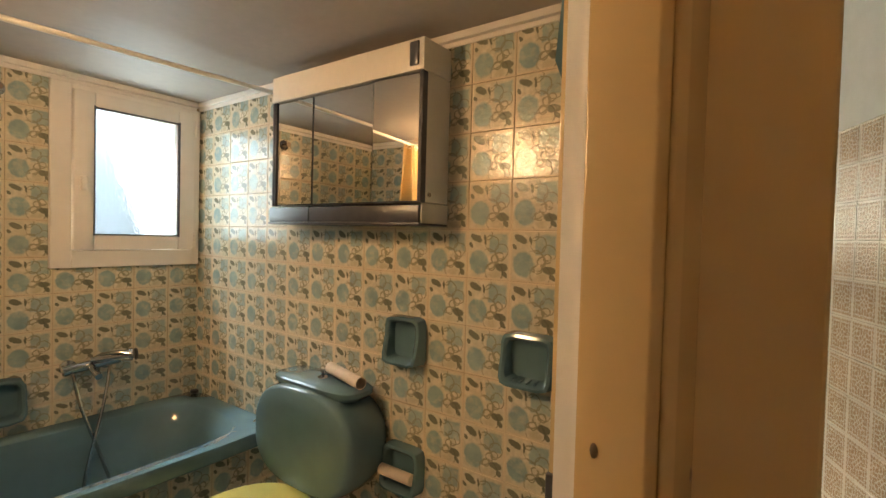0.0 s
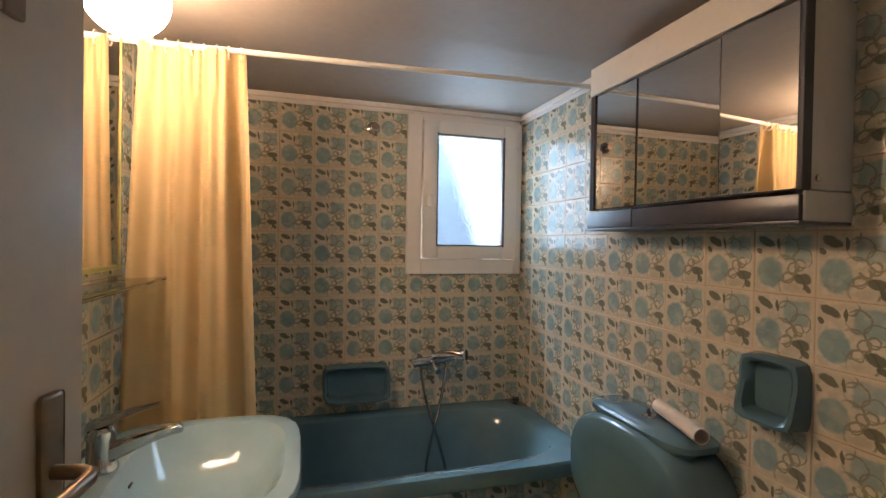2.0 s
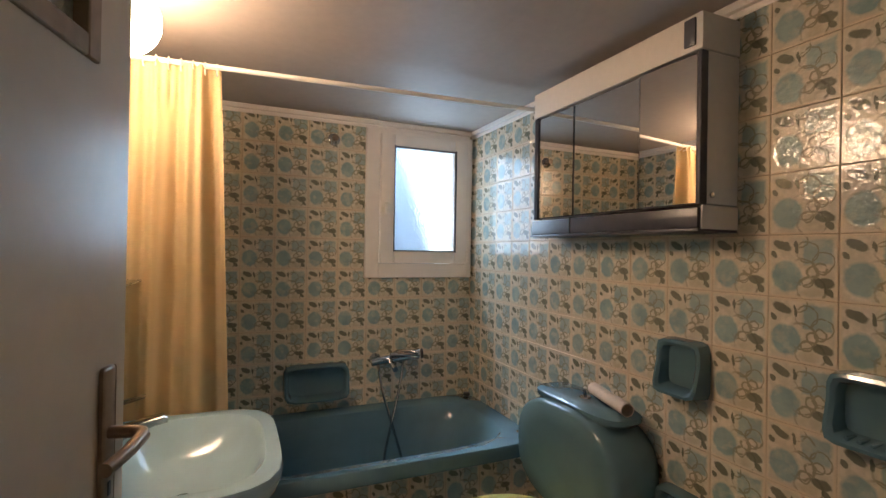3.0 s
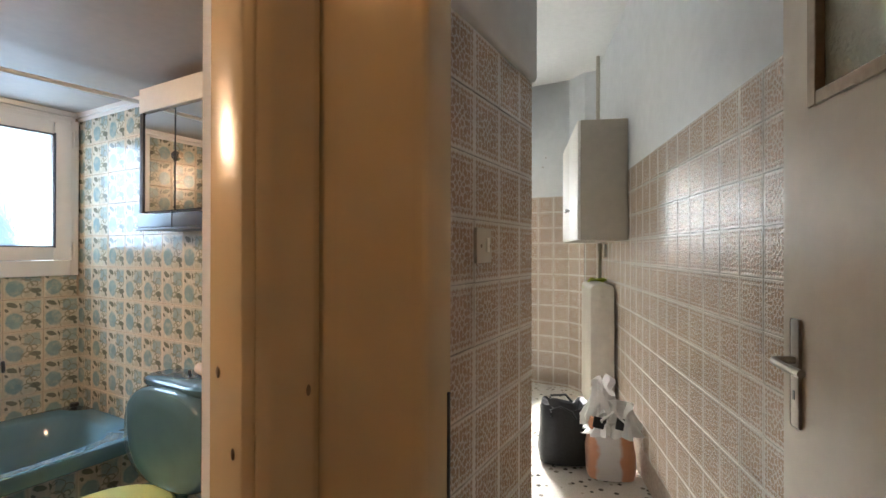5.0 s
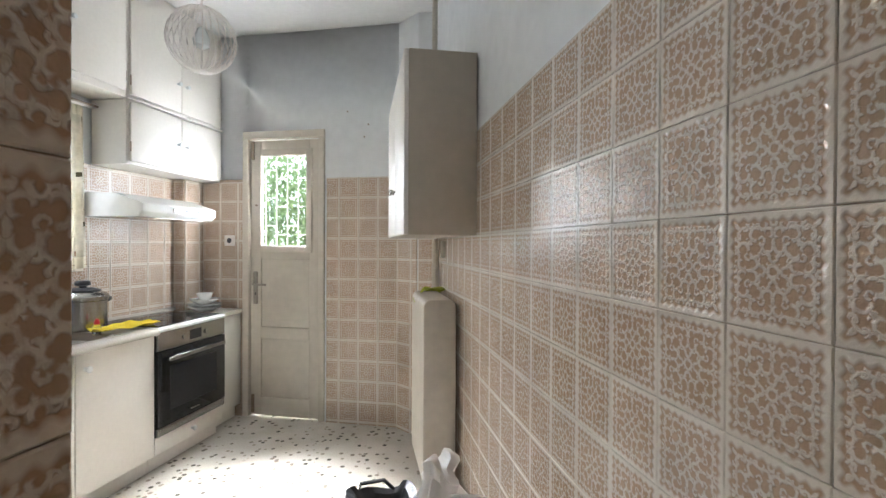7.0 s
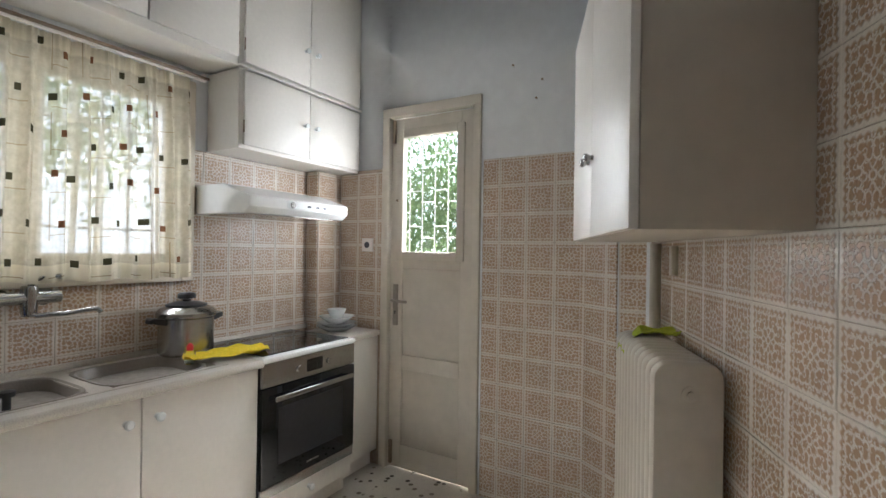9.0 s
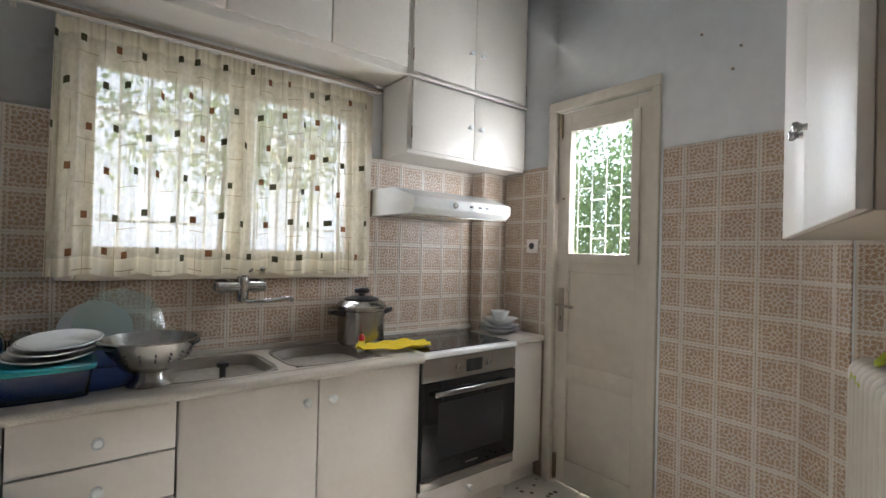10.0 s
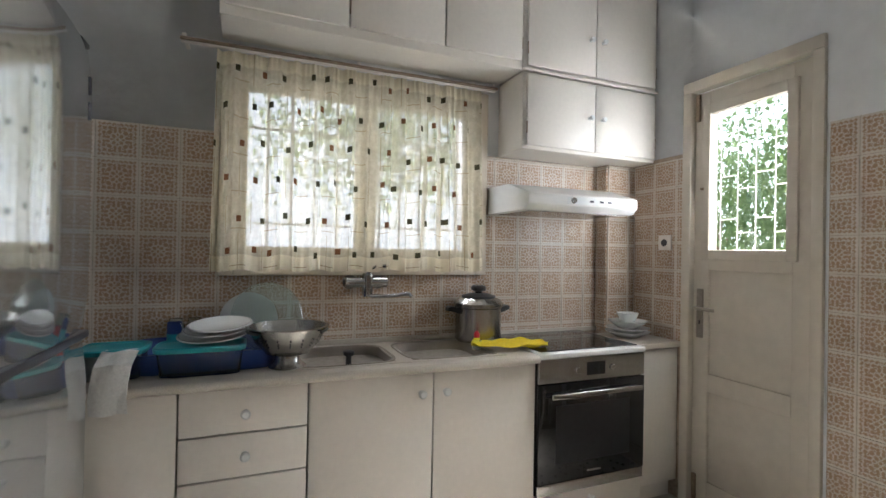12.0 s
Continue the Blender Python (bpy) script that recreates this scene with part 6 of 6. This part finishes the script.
def fridge():
    f = thing("fridge", (-1.0, 0.62, 0), "tall silver fridge-freezer with glossy doors", "fridge")
    x0, x1, y0, y1 = -1.31, -0.71, PY + 0.03, 0.845
    part("body", rbox(x0 + 0.005, x1 - 0.005, y0, y1, 0.04, 1.82, 0.008, 3), M_FRIDGESIDE, f)
    def bowed(z0, z1):
        lp = []
        for i in range(9):
            t = i / 8
            z = z0 + (z1 - z0) * t
            k = 0.012 if t in (0.0, 1.0) else 0.0
            row = []
            for j in range(13):
                u = j / 12
                row.append((x0 + (x1 - x0) * u, y1 + 0.035 + 0.022 * math.sin(u * math.pi) - k, z))
            lp.append(row + [(x1, y1 + 0.004, z), (x0, y1 + 0.004, z)])
        return loft(lp)
    d1 = part("upper_door", bowed(1.045, 1.835), M_FRIDGE, f, "glossy silver upper door")
    d2 = part("lower_door", bowed(0.06, 1.02), M_FRIDGE, f, "glossy silver lower door")
    part("grip", rbox(x0 + 0.02, x1 - 0.02, y1 + 0.01, y1 + 0.045, 1.022, 1.043, 0.004), M_DARKTRIM, f, "dark recessed grip between the doors")
    part("hinge_cap", rbox(x0 + 0.01, x0 + 0.08, y1 - 0.03, y1 + 0.03, 1.835, 1.85, 0.004), M_DARKTRIM, f)
    for x in (x0 + 0.06, x1 - 0.06):
        for y in (y0 + 0.06, y1 - 0.06):
            part("foot", lathe([(0.018, 0), (0.018, 0.04), (0, 0.04)], (x, y, 0), None, 12), M_BLACK, f)
    for zz in (1.70, 1.63):
        part("magnet", rbox(x0 + 0.035, x0 + 0.045, y1 + 0.036, y1 + 0.043, zz, zz + 0.05, 0.001, 1), M_DARKTRIM, d1)


fridge()
sk = thing("wall_socket", (-1.62, KY, 1.35), "white wall socket in the tiles by the garden door", "socket")
part("plate", rbox(-1.66, -1.575, KY - 0.017, KY - 0.008, 1.31, 1.392, 0.003), M_PVC, sk)
part("well", lathe([(0.02, 0.003), (0.018, 0.0), (0, 0.0005)], (-1.617, KY - 0.0175, 1.351), pose(0, 0, 0, 90), 20), M_DARKTRIM, sk)

# small turned heads added in place of stain spots on the painted wall
for nx, nz in ((-0.66, 2.30), (-0.50, 2.20), (-0.53, 2.11)):
    nail = thing("wall_spot", (nx, KY, nz), "small dark nail head added for a stain spot over the tiles", "nail", "nails over the tiles")
    part("head", lathe([(0.003, 0), (0.003, 0.012), (0.006, 0.012), (0.006, 0.015), (0, 0.016)], (nx, KY, nz), pose(0, 0, 0, 90), 10), M_BRONZE, nail)

# wire globe pendant
pd = thing("pendant_lamp", (-0.7, 1.9, KC), "white wire globe pendant lamp, unlit", "pendant lamp")
part("cord", sweep([(-0.70, 1.90, KC), (-0.70, 1.90, 2.31)], 0.004, 8), M_PVC, pd)
part("ceiling_cup", lathe([(0, 0), (0.03, 0.0), (0.045, 0.03), (0, 0.03)], (-0.70, 1.90, KC - 0.03), None, 20), M_PVC, pd)
for i in range(14):
    a = i / 14 * math.pi
    part("wire", sweep([(-0.70 + 0.135 * math.sin(k / 24 * 6.283) * math.cos(a), 1.90 + 0.135 * math.sin(k / 24 * 6.283) * math.sin(a), 2.18 + 0.135 * math.cos(k / 24 * 6.283)) for k in range(25)], 0.0025, 5), M_PVC, pd)
part("bulb", lathe([(0, 0.0), (0.03, 0.015), (0.035, 0.04), (0.015, 0.09), (0, 0.1)], (-0.70, 1.90, 2.14), None, 18), M_PLATE, pd)


def bag(name, at, hx, hy, h, turn, material, label, seed, straps, top=None):
    """A filled, creased bag: its skin pushed about by noise."""
    t = thing(name, at, label, "bag")
    loops = []
    levels = ((0.82, 0.0), (0.95, 0.03), (1.0, 0.2), (0.98, 0.45), (0.93, 0.7), (0.9, 0.88), (0.84, 1.0), (0.66, 0.97), (0.55, 0.86))
    m = pose(*at, 0, 0, turn)
    for k, zz in levels:
        lp = []
        for px, py, _ in rounded(0, 0, hx * k, hy * k, 0, 4, 56):
            q = noise.noise(Vector((px * 14 + seed, py * 14, zz * 5 + seed)))
            f = 1 + 0.10 * q * min(1, zz * 4)
            lift = 0.05 * h * noise.noise(Vector((px * 11, py * 11, seed * 3.1))) * (zz > 0.6) + (0.06 * h if abs(px) > hx * 0.6 and zz > 0.8 else 0)
            lp.append(m @ Vector((px * f, py * f, max(0.001, zz * h + lift))))
        loops.append(lp)
    part("sack", loft(loops), material, t)
    for s in straps:
        pts = [m @ Vector(p) for p in s]
        part("strap", sweep(pts, 0.008, 8), top or material, t)
    if top:
        for k, (dx, dy, r, hh) in enumerate(((-0.03, 0.05, 0.095, 0.25), (0.055, -0.045, 0.085, 0.13), (-0.06, -0.055, 0.07, 0.09))):
            lp = []
            for kk, zz in ((1.25, 0.0), (1.2, 0.25), (0.8, 0.55), (0.55, 0.75), (0.7, 0.95), (0.35, 1.0)):
                row = []
                for i in range(40):
                    a = i / 40 * 6.283
                    f = 1 + 0.5 * noise.noise(Vector((math.cos(a) * 2.6 + k * 5, math.sin(a) * 2.6, zz * 3 + seed))) + 0.12 * math.sin(a * 9 + k)
                    row.append(m @ Vector((dx + r * kk * f * math.cos(a), dy + r * kk * f * math.sin(a), h * 0.80 + hh * zz + 0.05 * zz * math.sin(a * 2 + k * 2.1))))
                lp.append(row)
            part("bag_top", loft(lp), top, t, "white crumpled plastic carrier top")
    return t


bag("shopping_bag", (0.105, 1.86, 0), 0.16, 0.115, 0.345, 24, M_BAGBLACK, "black woven shopping bag, full, standing on the floor", 3.0,
    [((-0.09, -0.11, 0.30), (-0.10, -0.115, 0.34), (-0.04, -0.11, 0.36), (0.03, -0.11, 0.33), (0.05, -0.115, 0.29)), ((-0.09, 0.10, 0.30), (-0.07, 0.09, 0.37), (0.02, 0.08, 0.38), (0.07, 0.10, 0.32))])
carrier = bag("carrier_bag", (0.385, 1.80, 0), 0.135, 0.115, 0.33, 20, M_BAGORANGE, "orange and milky white plastic carrier bag, full, by the tiled wall", 7.0,
    [((-0.05, -0.10, 0.29), (-0.065, -0.125, 0.35), (0.0, -0.125, 0.40), (0.055, -0.12, 0.35), (0.05, -0.10, 0.29))], M_BAGWHITE)
for px, pz, w, h in ((-0.075, 0.335, 0.035, 0.03), (0.035, 0.335, 0.022, 0.032)):
    part("print_patch", rbox(-w, w, -0.006, 0.006, -h, h, 0.005, 2, pose(0.385, 1.80, 0, 0, 0, 20) @ pose(px, -0.122, pz, -14, 12, 0)), M_BAGBLACK, carrier, "dark printed patch")

# ---- outside ----
structure("ground", rbox(-60, 60, -60, 60, -0.5, -0.3, 0), M_GROUND, "bare yard ground outside", "ground")


def leaf_hedge(name, centre, size, count, seed, label):
    """A shrub: stems and many small folded leaves."""
    rnd = random.Random(seed)
    t = thing(name, (centre[0], centre[1], -0.3), label, "tree")
    vs, fs = [], []
    for i in range(count):
        a, b, c = (rnd.gauss(0, 0.42) for _ in range(3))
        p = Vector((centre[0] + size[0] * max(-1, min(1, a)), centre[1] + size[1] * max(-1, min(1, b)), centre[2] + size[2] * max(-1, min(1, c))))
        q = Euler((rnd.uniform(0, 6.3), rnd.uniform(0, 6.3), rnd.uniform(0, 6.3))).to_matrix()
        s = rnd.uniform(0.025, 0.055)
        k = len(vs)
        for o in ((-1.3, 0, 0), (0, -0.55, 0.12), (1.3, 0, 0), (0, 0.55, 0.12)):
            vs.append(tuple(p + q @ Vector(o) * s))
        fs += [(k, k + 1, k + 2), (k, k + 2, k + 3)]
    me = bpy.data.meshes.new("crown")
    me.from_pydata(vs, [], fs)
    me.materials.append(M_LEAF)
    ob = new("crown", me)
    ob.parent = t
    me.transform(WORLD[t.name].inverted())
    for i in range(5):
        x, y = centre[0] + rnd.uniform(-0.5, 0.5) * size[0], centre[1] + rnd.uniform(-0.4, 0.4) * size[1]
        part("trunk", sweep([(x, y, -0.3), (x + 0.05, y, 0.6), (x + rnd.uniform(-0.2, 0.2), y + 0.1, centre[2])], 0.03, 8), M_BRONZE, t)


leaf_hedge("garden_tree", (-3.4, 7.6, 1.8), (3.0, 0.9, 1.9), 14000, 11, "leafy green garden tree outside the door")
leaf_hedge("garden_tree", (-5.6, 2.9, 2.7), (0.8, 2.2, 1.1), 3500, 12, "leafy green garden tree outside the kitchen window")

# slanted board added outside, in place of the diagonal shade across the frosted window
cb = thing("shade_board", (-2.4, -0.4, 1.0), "blue-grey slanted board added for the diagonal shade across the bathroom window", "canopy")
part("board", loft([[(x, -0.95, 0.9), (x, 0.22, 0.9), (x, 0.056, 1.30), (x, -0.175, 1.98), (x, -0.28, 2.30), (x, -0.95, 2.30)] for x in (-2.41, -2.39)]), mat("blue_grey_board", (0.34, 0.42, 0.52), 0.6, grain=0.1, grain_size=20), cb)
part("post", rbox(-2.44, -2.41, -0.9, -0.86, -0.3, 2.2, 0.004), M_OUTWALL, cb)
# glowing sheets added past the garden and yard, for bright panes and tile glints
structure("backdrop_garden", rbox(-16, 10, 14.0, 14.1, -0.3, 9, 0), glow("pale_garden_glow", (0.86, 0.95, 0.97), 1.7), "glowing pale backdrop added behind the garden", "backdrop")
structure("backdrop_street", rbox(-14.1, -14.0, -8, 13, -0.3, 9, 0), glow("pale_street_glow", (0.90, 0.95, 1.0), 1.3), "glowing pale backdrop added across the yard", "backdrop")

# ---- hall lamp behind the walk ----
hl = thing("ceiling_lamp", (1.0, -1.75, 2.75), "plain opal ceiling lamp in the hall, lit", "ceiling lamp")
part("shade", lathe([(0.0, -0.09), (0.07, -0.08), (0.11, -0.05), (0.12, -0.015), (0.12, 0.0), (0, 0.0)], (1.0, -1.75, 2.75), None, 28), glow("lit_hall_shade", (1.0, 0.66, 0.36), 2.0), hl, "glowing opal glass shade")
hb = new("hall_lamp_light", bpy.data.lights.new("hall_lamp_light", "POINT"))
hb.location, hb.data.energy, hb.data.color, hb.data.shadow_soft_size = (1.0, -1.75, 2.6), 3, (1.0, 0.52, 0.2), 0.08


# ---- wall tiles, each a piece of its wall ----
TILE_MESH = {}


def tile_mesh(u0, u1, v0, v1, material):
    """A tile with a bevelled face; u, v are measured from the middle of the whole tile, local z is out of the wall."""
    key = (round(u0, 3), round(u1, 3), round(v0, 3), round(v1, 3), material.name)
    if key not in TILE_MESH:
        b, h = 0.0016, 0.007
        vs = [(u0, v0, 0), (u1, v0, 0), (u1, v1, 0), (u0, v1, 0), (u0, v0, h - 0.0015), (u1, v0, h - 0.0015), (u1, v1, h - 0.0015), (u0, v1, h - 0.0015),
              (u0 + b, v0 + b, h), (u1 - b, v0 + b, h), (u1 - b, v1 - b, h), (u0 + b, v1 - b, h)]
        fs = [(8, 9, 10, 11)]
        for i in range(4):
            j = (i + 1) % 4
            fs += [(i, j, 4 + j, 4 + i), (4 + i, 4 + j, 8 + j, 8 + i)]
        me = bpy.data.meshes.new("tile")
        me.from_pydata(vs, [], fs)
        me.materials.append(material)
        TILE_MESH[key] = me
    return TILE_MESH[key]


def tile_wall(parent, m, u0, u1, v0, v1, gu, gv, material, holes=(), pitch=0.15, gap=0.0012, seed=1):
    """Tiles on the plane of m (local x along, y up, z out) between u0..u1 and v0..v1; gu, gv: one joint of the grid."""
    rnd = random.Random(seed)
    i0, j0 = math.floor((u0 - gu) / pitch), math.floor((v0 - gv) / pitch)
    i = i0
    while gu + i * pitch < u1 - 1e-6:
        j = j0
        while gv + j * pitch < v1 - 1e-6:
            a, b = gu + i * pitch, gu + (i + 1) * pitch
            c, d = gv + j * pitch, gv + (j + 1) * pitch
            cu, cv = (a + b) / 2, (c + d) / 2
            a, b, c, d = max(a, u0), min(b, u1), max(c, v0), min(d, v1)
            boxes = [(a, b, c, d)]
            for h0, h1, k0, k1 in holes:
                out = []
                for p, q, r, s in boxes:
                    if q <= h0 or p >= h1 or s <= k0 or r >= k1:
                        out.append((p, q, r, s))
                        continue
                    out += [(p, min(q, h0), r, s)] if p < h0 else []
                    out += [(max(p, h1), q, r, s)] if q > h1 else []
                    pp, qq = max(p, h0), min(q, h1)
                    out += [(pp, qq, r, k0)] if r < k0 else []
                    out += [(pp, qq, k1, s)] if s > k1 else []
                boxes = out
            for p, q, r, s in boxes:
                if q - p < 0.012 or s - r < 0.012:
                    continue
                me = tile_mesh(p - cu + gap / 2, q - cu - gap / 2, r - cv + gap / 2, s - cv - gap / 2, material)
                ob = new("tile", me)
                ob.parent = parent
                ob.matrix_basis = m @ Matrix.Translation((cu, cv, 0.0)) @ pose(0, 0, 0, rnd.gauss(0, 0.22), rnd.gauss(0, 0.22), 0)
            j += 1
        i += 1


def plane(origin, along, out):
    """Local x along a wall, local y up, local z out of the wall."""
    a, o = Vector(along).normalized(), Vector(out).normalized()
    return Matrix.Translation(origin) @ Matrix(((a.x, 0, o.x, 0), (a.y, 0, o.y, 0), (0, 1, 0, 0), (0, 0, 0, 1)))


def grout(name, m, u0, u1, v0, v1, material, label):
    """The thin bed that the joints show."""
    return structure(name, rbox(u0, u1, v0, v1, 0.0, 0.003, 0, m=m), material, label, "wall")


# on these planes the picture of the tile reads from left to right for someone in the room
P_BR = plane((0, BY - 0.001, 0), (1, 0, 0), (0, -1, 0))
P_BW = plane((BX + 0.001, 0, 0), (0, 1, 0), (1, 0, 0))
P_BL = plane((0, BL + 0.001, 0), (-1, 0, 0), (0, 1, 0))
P_AP = plane((-1.199, 0, 0), (0, 1, 0), (1, 0, 0))
grout("wall_joints_1", P_BR, BX, 0.372, 0, 1.95, M_BGROUT, "tan joints between the blue bathroom tiles")
tile_wall(w_bright, P_BR, BX + 0.004, 0.372, 0.3, 1.952, -0.407, 1.218, M_BTILE, seed=1)
tile_wall(w_bwin, P_BW, BL, BY - 0.004, 0.5, 1.952, 0.104, 1.218, M_BTILE, [(-0.512, 0.092, 1.172, 1.952)], seed=2)
tile_wall(w_bleft, P_BL, 0.55, 1.89, 0.5, 1.952, 1.89, 1.218, M_BTILE, seed=3)
tile_wall(apron, P_AP, BL + 0.005, BY - 0.005, 0.018, 0.466, 0.104, 0.018, M_BTILE, seed=4)

P_S = plane((WX, WY, 0), (-WD.x, -WD.y, 0), (WN.x, WN.y, 0))
grout("wall_joints_2", P_S, -1.3, 3.3, 0, 1.82, M_KGROUT, "brown joints between the kitchen tiles")
tile_wall(w_slant, P_S, -1.25, 2.35, 0.17, 1.82, 1.399, 1.37, M_KTILE, seed=5)
P_P = plane((PX + 0.001, 0, 0), (0, 1, 0), (1, 0, 0))
grout("wall_joints_3", P_P, -0.34, PY, 0, 1.822, M_KGROUT, "brown joints between the passage tiles")
tile_wall(w_pass, P_P, -0.34, PY, 0.17, 1.822, PY - 0.11, 1.372, M_KTILE, seed=6)
P_D = plane((0, KY - 0.001, 0), (1, 0, 0), (0, -1, 0))
grout("wall_joints_4", P_D, -0.826, -0.275, 0, 1.82, M_KGROUT, "brown joints between the kitchen tiles")
grout("wall_joints_5", P_D, KX + 0.1, -1.507, 0, 1.82, M_KGROUT, "brown joints between the kitchen tiles")
tile_wall(w_kdoor, P_D, -0.824, -0.276, 0.0, 1.82, -0.276, 1.37, M_KTILE, seed=7)
tile_wall(w_kdoor, P_D, KX + 0.1, -1.507, 0.82, 1.80, KX + 0.1, 1.35, M_KTILE, seed=8)
P_W = plane((KX + 0.001, 0, 0), (0, 1, 0), (1, 0, 0))
grout("wall_joints_6", P_W, PY, 1.178, 0, 1.785, M_KGROUT, "brown joints between the kitchen tiles")
grout("wall_joints_7", P_W, 1.178, 2.471, 0, 1.158, M_KGROUT, "brown joints between the kitchen tiles")
grout("wall_joints_8", P_W, 2.471, 3.224, 0, 1.80, M_KGROUT, "brown joints between the kitchen tiles")
tile_wall(w_kwin, P_W, 0.5, 3.222, 0.835, 1.80, 0.879, 1.335, M_KTILE, [(1.178, 2.471, 1.158, 1.81), (0.3, 1.178, 1.785, 1.9)], seed=9)
P_I = plane((KX + 0.096, 0, 0), (0, 1, 0), (1, 0, 0))
tile_wall(w_pier, P_I, 3.226, KY - 0.008, 0.83, 1.80, 3.226, 1.335, M_KTILE, seed=10)
P_J = plane((0, 3.224, 0), (1, 0, 0), (0, -1, 0))
tile_wall(w_pier, P_J, KX + 0.008, KX + 0.095, 0.83, 1.80, KX + 0.008, 1.335, M_KTILE, seed=11)
fa, fb = Vector((-0.275, KY - 0.008, 0)), Vector((-0.10, 3.30, 0))
fd = (fb - fa).normalized()
P_F = plane(fa + Vector((-0.0015, -0.0008, 0)), fd, (fd.y, -fd.x, 0))
tile_wall(w_facet, P_F, 0.0, (fb - fa).length, 0.0, 1.82, 0.0, 1.37, M_KTILE, seed=12)
ga, gb = Vector((-0.096, 3.30, 0)), Vector((0.06, 3.32, 0))
gd = (gb - ga).normalized()
P_G = plane(ga + Vector((0, -0.0015, 0)), gd, (gd.y, -gd.x, 0))
tile_wall(w_facet, P_G, 0.0, 0.15, 0.0, 1.82, 0.0, 1.37, M_KTILE, seed=13)
